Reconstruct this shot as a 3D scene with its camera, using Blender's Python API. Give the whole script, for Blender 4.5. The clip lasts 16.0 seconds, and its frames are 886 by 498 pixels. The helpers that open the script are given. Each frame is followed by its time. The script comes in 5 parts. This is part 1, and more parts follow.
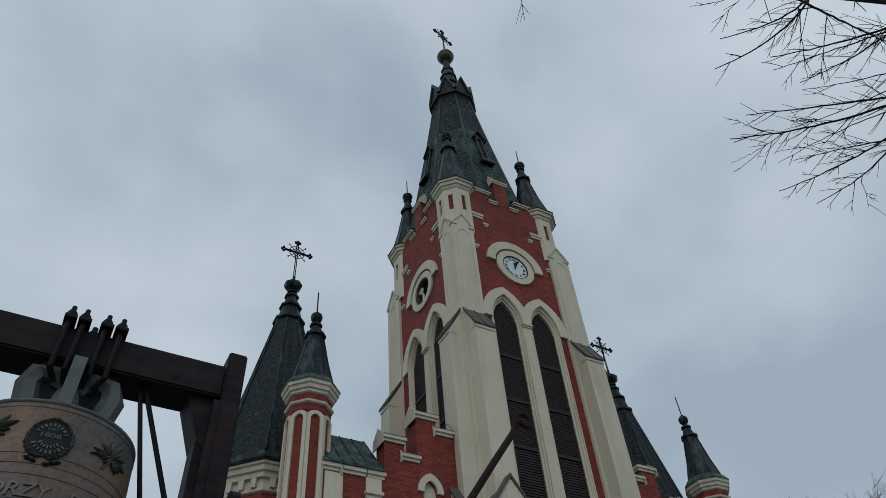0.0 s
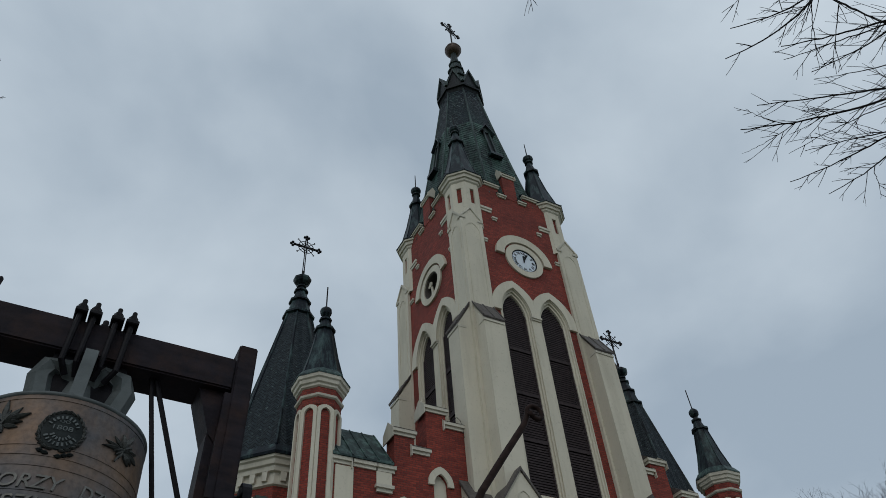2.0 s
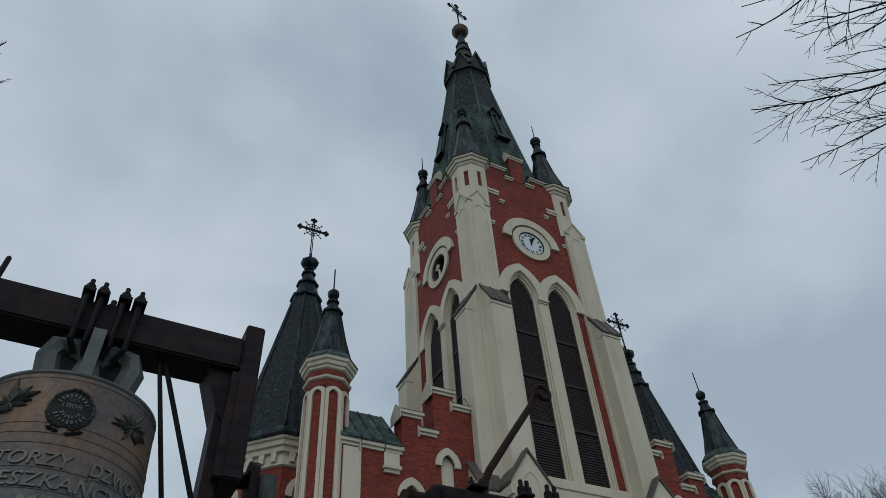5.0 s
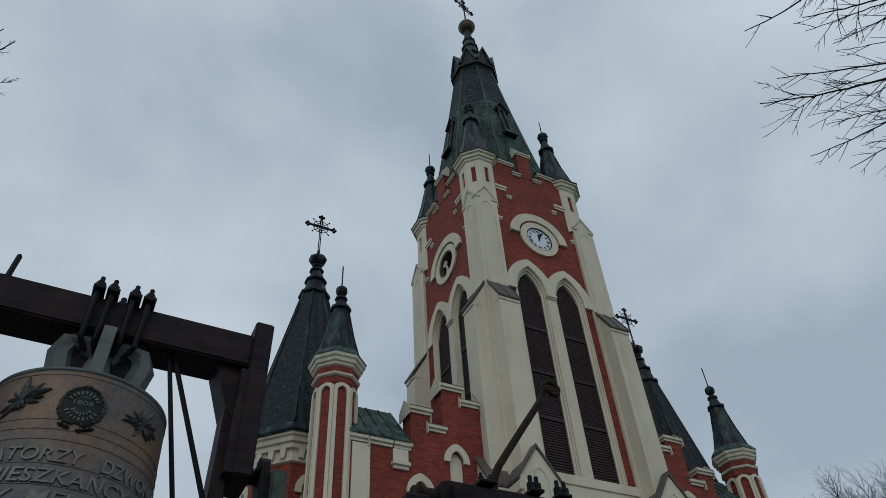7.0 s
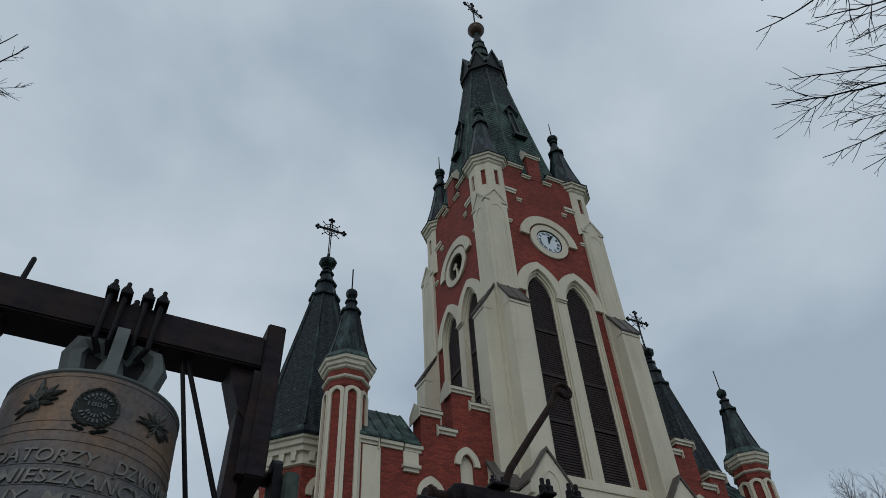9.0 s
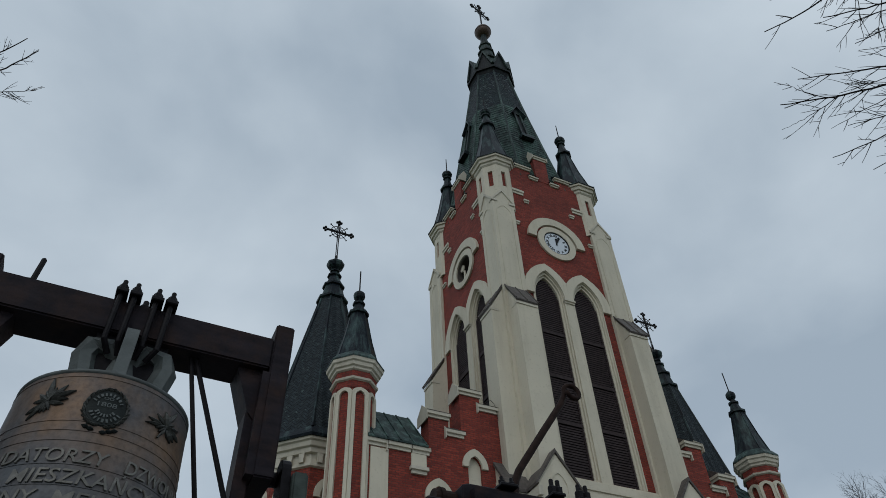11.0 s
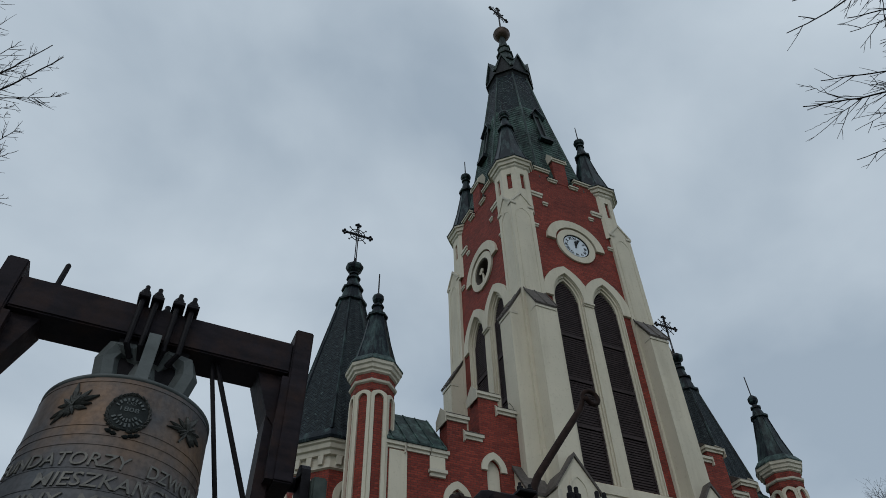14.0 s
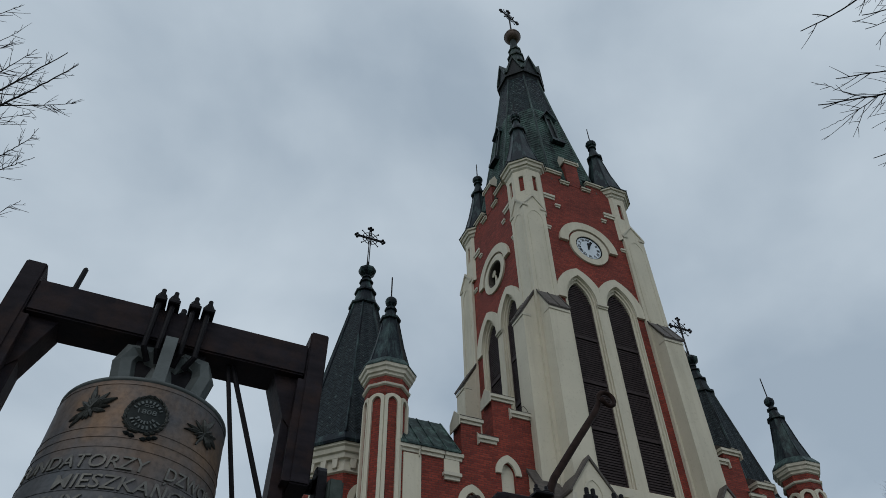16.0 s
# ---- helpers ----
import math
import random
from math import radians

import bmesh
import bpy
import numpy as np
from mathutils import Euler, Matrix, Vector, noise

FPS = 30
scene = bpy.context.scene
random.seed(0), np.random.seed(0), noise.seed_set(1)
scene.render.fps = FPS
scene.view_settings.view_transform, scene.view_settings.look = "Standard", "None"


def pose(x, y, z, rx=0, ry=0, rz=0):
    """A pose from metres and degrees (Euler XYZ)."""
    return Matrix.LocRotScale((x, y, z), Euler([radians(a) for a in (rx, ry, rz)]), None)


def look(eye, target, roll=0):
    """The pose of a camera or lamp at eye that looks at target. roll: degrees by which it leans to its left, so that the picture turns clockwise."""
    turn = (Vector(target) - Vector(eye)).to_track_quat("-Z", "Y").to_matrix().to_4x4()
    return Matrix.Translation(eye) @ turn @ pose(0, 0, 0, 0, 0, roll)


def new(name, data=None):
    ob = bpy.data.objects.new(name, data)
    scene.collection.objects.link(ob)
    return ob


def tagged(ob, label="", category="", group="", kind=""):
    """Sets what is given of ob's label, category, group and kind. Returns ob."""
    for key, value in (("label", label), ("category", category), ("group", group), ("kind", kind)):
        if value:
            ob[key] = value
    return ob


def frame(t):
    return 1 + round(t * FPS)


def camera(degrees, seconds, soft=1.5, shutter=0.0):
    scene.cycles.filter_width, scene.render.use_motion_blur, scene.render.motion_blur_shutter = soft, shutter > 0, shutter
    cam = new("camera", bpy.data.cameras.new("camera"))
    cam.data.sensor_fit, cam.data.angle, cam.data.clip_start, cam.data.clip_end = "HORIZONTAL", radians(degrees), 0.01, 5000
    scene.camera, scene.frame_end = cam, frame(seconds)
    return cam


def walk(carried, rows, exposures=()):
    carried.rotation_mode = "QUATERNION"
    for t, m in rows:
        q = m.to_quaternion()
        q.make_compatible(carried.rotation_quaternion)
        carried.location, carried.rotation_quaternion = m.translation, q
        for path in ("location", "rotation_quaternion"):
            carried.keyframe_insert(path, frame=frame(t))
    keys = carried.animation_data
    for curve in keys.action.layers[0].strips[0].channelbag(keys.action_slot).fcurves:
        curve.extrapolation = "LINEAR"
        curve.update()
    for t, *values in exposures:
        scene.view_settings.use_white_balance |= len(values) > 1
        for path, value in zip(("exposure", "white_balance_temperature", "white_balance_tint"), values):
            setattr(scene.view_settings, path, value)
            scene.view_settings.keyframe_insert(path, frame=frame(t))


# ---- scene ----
cam = camera(64.0, 16.0, soft=0.6)
ROWS = [
    (0, -17.902, -24.977, 1.600, -28.357, 45.921, 3.827),
    (0.5, -17.900, -24.968, 1.598, -28.084, 45.824, 3.781),
    (1, -17.900, -24.967, 1.602, -27.875, 45.728, 3.724),
    (1.5, -17.899, -24.967, 1.603, -27.747, 45.728, 3.678),
    (2, -17.898, -24.962, 1.602, -27.623, 45.502, 3.567),
    (2.5, -17.893, -24.956, 1.603, -27.621, 45.296, 3.451),
    (3, -17.892, -24.956, 1.604, -27.595, 45.120, 3.391),
    (3.5, -17.894, -24.957, 1.604, -27.496, 44.866, 3.325),
    (4, -17.892, -24.953, 1.602, -27.431, 44.616, 3.246),
    (6.5, -17.891, -24.945, 1.604, -26.702, 43.794, 3.107),
    (7, -17.892, -24.944, 1.604, -26.543, 43.872, 2.972),
    (7.5, -17.894, -24.942, 1.603, -26.362, 43.886, 2.798),
    (8, -17.893, -24.935, 1.605, -26.262, 43.964, 2.764),
    (8.5, -17.894, -24.941, 1.601, -26.015, 44.042, 2.659),
    (9, -17.896, -24.939, 1.603, -25.897, 44.131, 2.511),
    (11.5, -17.896, -24.926, 1.601, -25.289, 44.360, 2.052),
    (12, -17.894, -24.917, 1.603, -25.245, 44.297, 1.855),
    (12.5, -17.895, -24.928, 1.601, -25.084, 44.267, 1.797),
    (13, -17.895, -24.936, 1.601, -24.843, 44.239, 1.644),
    (13.5, -17.899, -24.940, 1.605, -24.545, 44.400, 1.331),
    (14, -17.899, -24.942, 1.607, -24.304, 44.550, 1.130),
    (14.5, -17.898, -24.944, 1.607, -23.946, 44.711, 1.139),
    (15, -17.897, -24.940, 1.607, -23.758, 44.749, 0.996),
    (15.5, -17.900, -24.937, 1.606, -23.532, 44.774, 0.862),
    (16, -17.903, -24.934, 1.605, -23.288, 44.809, 0.747),
]
walk(cam, [(t, pose(x, y, z, 90 + pitch, roll, yaw)) for t, x, y, z, yaw, pitch, roll in ROWS], exposures=[(0, 0.0), (16, 0.0)])

# ---- overcast daylight ----
SUN_EL, SUN_AZ = 38.0, 215.0   # a bright patch of cloud, south-west of the tower
world = bpy.data.worlds.new("overcast_sky")
scene.world = world
world.use_nodes = True
wt = world.node_tree
wt.nodes.clear()
w_out = wt.nodes.new("ShaderNodeOutputWorld")
w_bg = wt.nodes.new("ShaderNodeBackground")
w_sky = wt.nodes.new("ShaderNodeTexSky")
w_sky.sky_type, w_sky.sun_disc = "NISHITA", False
w_sky.sun_elevation, w_sky.sun_rotation = radians(SUN_EL), radians(SUN_AZ)
w_co = wt.nodes.new("ShaderNodeTexCoord")
w_map = wt.nodes.new("ShaderNodeMapping")
w_map.inputs["Scale"].default_value = (1.0, 1.0, 1.5)
w_map.inputs["Location"].default_value = (0.35, 0.1, 0.2)
w_n1 = wt.nodes.new("ShaderNodeTexNoise")
w_n1.inputs["Scale"].default_value, w_n1.inputs["Detail"].default_value, w_n1.inputs["Roughness"].default_value = 1.9, 6.0, 0.47
w_n1.inputs["Distortion"].default_value = 0.25
w_ramp = wt.nodes.new("ShaderNodeValToRGB")
w_ramp.color_ramp.elements[0].position, w_ramp.color_ramp.elements[0].color = 0.34, (0.300, 0.368, 0.44, 1)
w_ramp.color_ramp.elements[1].position, w_ramp.color_ramp.elements[1].color = 0.68, (0.548, 0.622, 0.684, 1)
w_scale = wt.nodes.new("ShaderNodeVectorMath")
w_scale.operation = "SCALE"
w_scale.inputs[3].default_value = 0.08
w_mix = wt.nodes.new("ShaderNodeMix")
w_mix.data_type = "RGBA"
w_mix.inputs[0].default_value = 0.93
wt.links.new(w_co.outputs["Generated"], w_map.inputs[0])
wt.links.new(w_map.outputs[0], w_n1.inputs["Vector"])
w_sum = w_n1.outputs["Fac"]
for way, reach, amount in (((-0.22, 0.62, 0.75), 0.955, 0.04), ((0.10, 0.52, 0.85), 0.97, -0.04), ((0.13, 0.70, 0.70), 0.965, 0.05), ((0.50, 0.29, 0.815), 0.955, 0.07), ((0.735, 0.34, 0.585), 0.95, -0.12)):
    w_dot = wt.nodes.new("ShaderNodeVectorMath")
    w_dot.operation = "DOT_PRODUCT"
    w_dot.inputs[1].default_value = Vector(way).normalized()
    wt.links.new(w_co.outputs["Generated"], w_dot.inputs[0])
    w_rng = wt.nodes.new("ShaderNodeMapRange")
    w_rng.interpolation_type = "SMOOTHSTEP"
    w_rng.inputs[1].default_value, w_rng.inputs[2].default_value, w_rng.inputs[4].default_value = reach, 1.0, amount
    wt.links.new(w_dot.outputs["Value"], w_rng.inputs[0])
    w_add = wt.nodes.new("ShaderNodeMath")
    wt.links.new(w_sum, w_add.inputs[0])
    wt.links.new(w_rng.outputs[0], w_add.inputs[1])
    w_sum = w_add.outputs[0]
wt.links.new(w_sum, w_ramp.inputs[0])
wt.links.new(w_sky.outputs[0], w_scale.inputs[0])
wt.links.new(w_scale.outputs[0], w_mix.inputs[6])
wt.links.new(w_ramp.outputs[0], w_mix.inputs[7])
wt.links.new(w_mix.outputs[2], w_bg.inputs[0])
w_bg.inputs[1].default_value = 1.15
wt.links.new(w_bg.outputs[0], w_out.inputs[0])

sun_data = bpy.data.lights.new("sun", "SUN")
sun_data.energy, sun_data.angle, sun_data.color = 0.38, radians(25), (1.0, 0.96, 0.9)
sun = new("sun", sun_data)
_az, _el = radians(SUN_AZ), radians(SUN_EL)
sun.matrix_world = look((60 * math.sin(_az) * math.cos(_el), 60 * math.cos(_az) * math.cos(_el), 60 * math.sin(_el)), (0, 0, 0))


# ---- materials ----
class Nodes:
    """A small node-tree writer."""

    def __init__(self, name, rough=0.8, metal=0.0, spec=0.4):
        self.mat = bpy.data.materials.new(name)
        self.mat.use_nodes = True
        self.t = self.mat.node_tree
        self.b = self.t.nodes["Principled BSDF"]
        self.b.inputs["Roughness"].default_value = rough
        self.b.inputs["Metallic"].default_value = metal
        self.b.inputs["Specular IOR Level"].default_value = spec
        self.co = self.t.nodes.new("ShaderNodeTexCoord")

    def put(self, kind, **ins):
        n = self.t.nodes.new(kind)
        for k, v in ins.items():
            sock = n.inputs[k.replace("_", " ")]
            if isinstance(v, bpy.types.NodeSocket):
                self.t.links.new(v, sock)
            else:
                sock.default_value = v
        return n

    def scaled(self, source, s):
        m = self.put("ShaderNodeMapping", Vector=self.co.outputs[source])
        m.inputs["Scale"].default_value = s
        return m.outputs[0]

    def noise(self, vec, scale, detail=4.0, rough=0.55):
        return self.put("ShaderNodeTexNoise", Vector=vec, Scale=scale, Detail=detail, Roughness=rough).outputs["Fac"]

    def ramp(self, fac, a, ca, b, cb):
        r = self.put("ShaderNodeValToRGB", Fac=fac)
        e = r.color_ramp.elements
        e[0].position, e[0].color, e[1].position, e[1].color = a, ca, b, cb
        return r.outputs[0]

    def mix(self, fac, a, b, blend="MIX"):
        m = self.t.nodes.new("ShaderNodeMix")
        m.data_type, m.blend_type = "RGBA", blend
        for i, v in ((0, fac), (6, a), (7, b)):
            if isinstance(v, bpy.types.NodeSocket):
                self.t.links.new(v, m.inputs[i])
            else:
                m.inputs[i].default_value = v
        return m.outputs[2]

    def math(self, op, a, b=0.0):
        m = self.t.nodes.new("ShaderNodeMath")
        m.operation = op
        for i, v in enumerate((a, b)):
            if isinstance(v, bpy.types.NodeSocket):
                self.t.links.new(v, m.inputs[i])
            else:
                m.inputs[i].default_value = v
        return m.outputs[0]

    def finish(self, colour, height=None, dist=0.01, strength=0.6, rough=None):
        self.t.links.new(colour, self.b.inputs["Base Color"])
        if height is not None:
            bump = self.put("ShaderNodeBump", Height=height, Distance=dist, Strength=strength)
            self.t.links.new(bump.outputs[0], self.b.inputs["Normal"])
        if rough is not None:
            self.t.links.new(rough, self.b.inputs["Roughness"])
        return self.mat


def rgb(r, g, b):
    return (r, g, b, 1)


def brick_material():
    n = Nodes("red_brick", rough=0.85)
    uv = n.co.outputs["UV"]
    bt = n.t.nodes.new("ShaderNodeTexBrick")
    n.t.links.new(uv, bt.inputs["Vector"])
    for k, v in (("Scale", 1.0), ("Brick Width", 0.26), ("Row Height", 0.090), ("Mortar Size", 0.011), ("Mortar Smooth", 0.2), ("Bias", -0.1)):
        bt.inputs[k].default_value = v
    bt.inputs["Color1"].default_value = rgb(0.330, 0.054, 0.034)
    bt.inputs["Color2"].default_value = rgb(0.175, 0.029, 0.020)
    bt.inputs["Mortar"].default_value = rgb(0.13, 0.046, 0.036)
    big = n.noise(n.co.outputs["Object"], 0.7, 5)
    tone = n.ramp(big, 0.3, rgb(0.72, 0.72, 0.74), 0.72, rgb(1.12, 1.06, 1.04))
    fine = n.ramp(n.noise(uv, 14.0, 3), 0.3, rgb(0.82, 0.82, 0.82), 0.7, rgb(1.1, 1.1, 1.1))
    col = n.mix(1.0, n.mix(1.0, bt.outputs["Color"], tone, "MULTIPLY"), fine, "MULTIPLY")
    spots = n.ramp(n.noise(n.scaled("UV", (9, 22, 9)), 1.0, 2), 0.60, rgb(1, 1, 1), 0.72, rgb(0.36, 0.33, 0.34))
    col = n.mix(0.8, col, spots, "MULTIPLY")
    h = n.math("SUBTRACT", n.math("MULTIPLY", n.noise(uv, 40.0, 3), 0.4), bt.outputs["Fac"])
    return n.finish(col, h, 0.012, 0.8)


def plaster_material(name="cream_plaster", base=(0.62, 0.572, 0.468), dirty=(0.45, 0.40, 0.31)):
    n = Nodes(name, rough=0.88)
    streak = n.noise(n.scaled("Object", (0.9, 0.9, 0.10)), 1.3, 7, 0.68)
    patch = n.noise(n.co.outputs["Object"], 0.55, 5)
    col = n.mix(n.ramp(streak, 0.50, rgb(0, 0, 0), 0.85, rgb(1, 1, 1)), rgb(*base), rgb(*dirty))
    col = n.mix(0.55, col, n.ramp(patch, 0.3, rgb(0.84, 0.85, 0.84), 0.7, rgb(1.06, 1.05, 1.02)), "MULTIPLY")
    speck = n.ramp(n.noise(n.co.outputs["Object"], 9.0, 4), 0.28, rgb(0.75, 0.74, 0.7), 0.42, rgb(1, 1, 1))
    col = n.mix(0.5, col, speck, "MULTIPLY")
    return n.finish(col, n.noise(n.co.outputs["Object"], 60.0, 4), 0.004, 0.5)


def slate_material(name, dark, light, green, row=0.28, wide=0.30, amount=0.5):
    """Metal or slate shingles in courses, weathered green in patches."""
    n = Nodes(name, rough=0.6, spec=0.12)
    bt = n.t.nodes.new("ShaderNodeTexBrick")
    n.t.links.new(n.co.outputs["UV"], bt.inputs["Vector"])
    for k, v in (("Scale", 1.0), ("Brick Width", wide), ("Row Height", row), ("Mortar Size", 0.022), ("Mortar Smooth", 0.4), ("Bias", 0.0)):
        bt.inputs[k].default_value = v
    bt.inputs["Color1"].default_value = rgb(*dark)
    bt.inputs["Color2"].default_value = rgb(*light)
    bt.inputs["Mortar"].default_value = rgb(0.012, 0.015, 0.017)
    pat = n.ramp(n.noise(n.scaled("Object", (0.9, 0.9, 0.30)), 1.4, 7, 0.66), 0.40, rgb(0, 0, 0), 0.66, rgb(1, 1, 1))
    pat = n.math("MULTIPLY", pat, amount)
    col = n.mix(pat, bt.outputs["Color"], rgb(*green))
    col = n.mix(0.5, col, n.ramp(bt.outputs["Fac"], 0.0, rgb(1, 1, 1), 1.0, rgb(0.4, 0.4, 0.4)), "MULTIPLY")
    sep = n.put("ShaderNodeSeparateXYZ", Vector=n.co.outputs["UV"])
    saw = n.math("FRACT", n.math("DIVIDE", sep.outputs[1], row))
    fleck = n.ramp(n.noise(n.scaled("UV", (2.2, 4.5, 2)), 1.5, 4, 0.75), 0.56, rgb(0, 0, 0), 0.63, rgb(1, 1, 1))
    where = n.ramp(n.noise(n.scaled("Object", (1, 1, 0.5)), 0.9, 3), 0.34, rgb(0.25, 0.25, 0.25), 0.56, rgb(1, 1, 1))
    col = n.mix(n.math("MULTIPLY", n.math("MULTIPLY", fleck, where), 0.95), col, rgb(0.15, 0.20, 0.19))
    run = n.ramp(n.noise(n.scaled("UV", (3.2, 0.16, 1)), 1.6, 4, 0.6), 0.60, rgb(0, 0, 0), 0.74, rgb(1, 1, 1))
    col = n.mix(n.math("MULTIPLY", run, 0.45), col, rgb(0.085, 0.145, 0.128))
    h = n.math("SUBTRACT", n.math("SUBTRACT", 1.0, saw), bt.outputs["Fac"])
    return n.finish(col, h, 0.03, 0.7)


def herringbone_material():
    n = Nodes("herringbone_slate", rough=0.6, spec=0.15)
    sep = n.put("ShaderNodeSeparateXYZ", Vector=n.co.outputs["UV"])
    zig = n.math("PINGPONG", sep.outputs[0], 0.21)
    saw = n.math("FRACT", n.math("MULTIPLY", n.math("ADD", sep.outputs[1], n.math("MULTIPLY", zig, 1.0)), 6.2))
    joint = n.math("LESS_THAN", saw, 0.2)
    var = n.ramp(n.noise(n.co.outputs["UV"], 5.0, 3), 0.3, rgb(0.011, 0.016, 0.021), 0.7, rgb(0.040, 0.054, 0.062))
    col = n.mix(joint, var, rgb(0.003, 0.004, 0.005))
    fleck = n.ramp(n.noise(n.co.outputs["UV"], 7.0, 2), 0.64, rgb(0, 0, 0), 0.70, rgb(1, 1, 1))
    col = n.mix(n.math("MULTIPLY", fleck, 0.6), col, rgb(0.13, 0.18, 0.17))
    return n.finish(col, saw, 0.03, 0.9)


def metal_roof_material(name, base, green, amount, rough=0.45):
    n = Nodes(name, rough=rough, spec=0.15)
    pat = n.ramp(n.noise(n.scaled("Object", (2.2, 2.2, 0.35)), 1.6, 7, 0.70), 0.47, rgb(0, 0, 0), 0.64, rgb(1, 1, 1))
    fine = n.ramp(n.noise(n.co.outputs["Object"], 9.0, 5), 0.3, rgb(0.7, 0.7, 0.7), 0.7, rgb(1.2, 1.2, 1.2))
    col = n.mix(n.math("MULTIPLY", pat, amount), rgb(*base), rgb(*green))
    col = n.mix(1.0, col, fine, "MULTIPLY")
    return n.finish(col, n.noise(n.co.outputs["Object"], 14.0, 4), 0.012, 0.5)


def plain_material(name, base, rough, metal=0.0, var=0.25, scale=20.0, bump=0.002, coords="Object", spec=0.3):
    n = Nodes(name, rough=rough, metal=metal, spec=spec)
    f = n.noise(n.co.outputs[coords], scale, 5)
    lo, hi = rgb(*(c * (1 - var) for c in base)), rgb(*(c * (1 + var) for c in base))
    col = n.ramp(f, 0.3, lo, 0.7, hi)
    return n.finish(col, n.noise(n.co.outputs[coords], scale * 6, 3), bump, 0.5)


def rusty_steel_material():
    n = Nodes("painted_rusty_steel", rough=0.65, spec=0.1)
    o = n.co.outputs["Object"]
    rust = n.ramp(n.noise(o, 9.0, 7, 0.65), 0.45, rgb(0, 0, 0), 0.7, rgb(1, 1, 1))
    paint = n.ramp(n.noise(n.scaled("Object", (3, 3, 12)), 2.0, 5), 0.3, rgb(0.008, 0.007, 0.010), 0.75, rgb(0.028, 0.022, 0.027))
    col = n.mix(n.math("MULTIPLY", rust, 0.65), paint, rgb(0.046, 0.025, 0.019))
    return n.finish(col, n.noise(o, 90.0, 4), 0.002, 0.6)


def bronze_material():
    n = Nodes("weathered_bronze", rough=0.5, metal=0.25, spec=0.3)
    o = n.co.outputs["Object"]
    cloud = n.noise(o, 3.2, 6, 0.6)
    col = n.ramp(cloud, 0.42, rgb(0.078, 0.080, 0.088), 0.68, rgb(0.20, 0.118, 0.066))
    # brown under the shoulder, grey-blue from the lettering down
    height = n.put("ShaderNodeSeparateXYZ", Vector=o).outputs[2]
    lower = n.ramp(n.math("SUBTRACT", n.math("ADD", height, n.math("MULTIPLY", n.noise(o, 6.0, 5), 0.16)), 2.0), 0.52, rgb(1, 1, 1), 0.66, rgb(0, 0, 0))
    col = n.mix(n.math("MULTIPLY", lower, 0.75), col, rgb(0.088, 0.092, 0.100))
    streak = n.ramp(n.noise(n.scaled("Object", (14, 14, 1.2)), 1.4, 5), 0.45, rgb(0, 0, 0), 0.75, rgb(1, 1, 1))
    col = n.mix(n.math("MULTIPLY", streak, 0.5), col, rgb(0.095, 0.105, 0.115))
    speck = n.ramp(n.noise(o, 70.0, 3), 0.3, rgb(0.72, 0.72, 0.72), 0.6, rgb(1.06, 1.06, 1.06))
    col = n.mix(1.0, col, speck, "MULTIPLY")
    return n.finish(col, n.noise(o, 120.0, 3), 0.001, 0.5, n.ramp(cloud, 0.3, rgb(0.62, 0.62, 0.62), 0.7, rgb(0.45, 0.45, 0.45)))


def bark_material(name, a, b):
    n = Nodes(name, rough=0.9)
    f = n.noise(n.scaled("Object", (20, 20, 5)), 1.5, 5)
    return n.finish(n.ramp(f, 0.3, rgb(*a), 0.7, rgb(*b)), f, 0.01, 0.8)


BRICK = brick_material()
PLASTER = plaster_material()
STONE = plaster_material("weathered_cornice_stone", (0.58, 0.54, 0.455), (0.34, 0.305, 0.25))
SLATE = slate_material("dark_spire_slate", (0.003, 0.005, 0.009), (0.014, 0.021, 0.031), (0.014, 0.034, 0.034), amount=0.6)
PATINA = metal_roof_material("green_patinated_metal", (0.014, 0.022, 0.023), (0.085, 0.130, 0.115), 0.7, 0.5)
COPPER_ROWS = slate_material("patinated_copper_shingle", (0.006, 0.010, 0.012), (0.024, 0.040, 0.038), (0.085, 0.165, 0.135), row=0.30, wide=0.5, amount=0.8)
HERRING = herringbone_material()
METAL_ROOF = metal_roof_material("dark_sheet_metal", (0.004, 0.008, 0.013), (0.064, 0.108, 0.106), 0.75, 0.46)
DARK_SHEET = metal_roof_material("black_gallery_sheet", (0.004, 0.006, 0.008), (0.022, 0.036, 0.034), 0.6, 0.5)
COPPER = metal_roof_material("green_copper_sheet", (0.026, 0.042, 0.042), (0.115, 0.190, 0.168), 0.7, 0.55)
LEAD = metal_roof_material("brown_grey_flashing", (0.095, 0.082, 0.075), (0.15, 0.135, 0.12), 0.5, 0.55)
IRON = plain_material("black_iron", (0.014, 0.014, 0.016), 0.5, 0.3, spec=0.1)
GILT = plain_material("dull_gilded_copper", (0.085, 0.058, 0.046), 0.5, 0.3)
LOUVRE = plain_material("dark_brown_louvre_wood", (0.040, 0.029, 0.030), 0.7, 0.0, 0.3, 6.0, spec=0.2)
INTERIOR_SHADE = plain_material("tower_interior_shade", (0.02, 0.018, 0.017), 0.95, spec=0.1)
DIAL = plain_material("white_enamel_dial", (0.62, 0.68, 0.74), 0.4, 0.0, 0.06, 4.0, 0.0005)
BLACK = plain_material("black_paint", (0.012, 0.013, 0.016), 0.5, spec=0.1)
STEEL = rusty_steel_material()
BRONZE = bronze_material()
# paler bronze for the lettering: the light on raised letters, put into the colour
BRONZE_LIT = plain_material("lit_letter_bronze", (0.135, 0.130, 0.118), 0.5, 0.3, 0.3, 40.0)
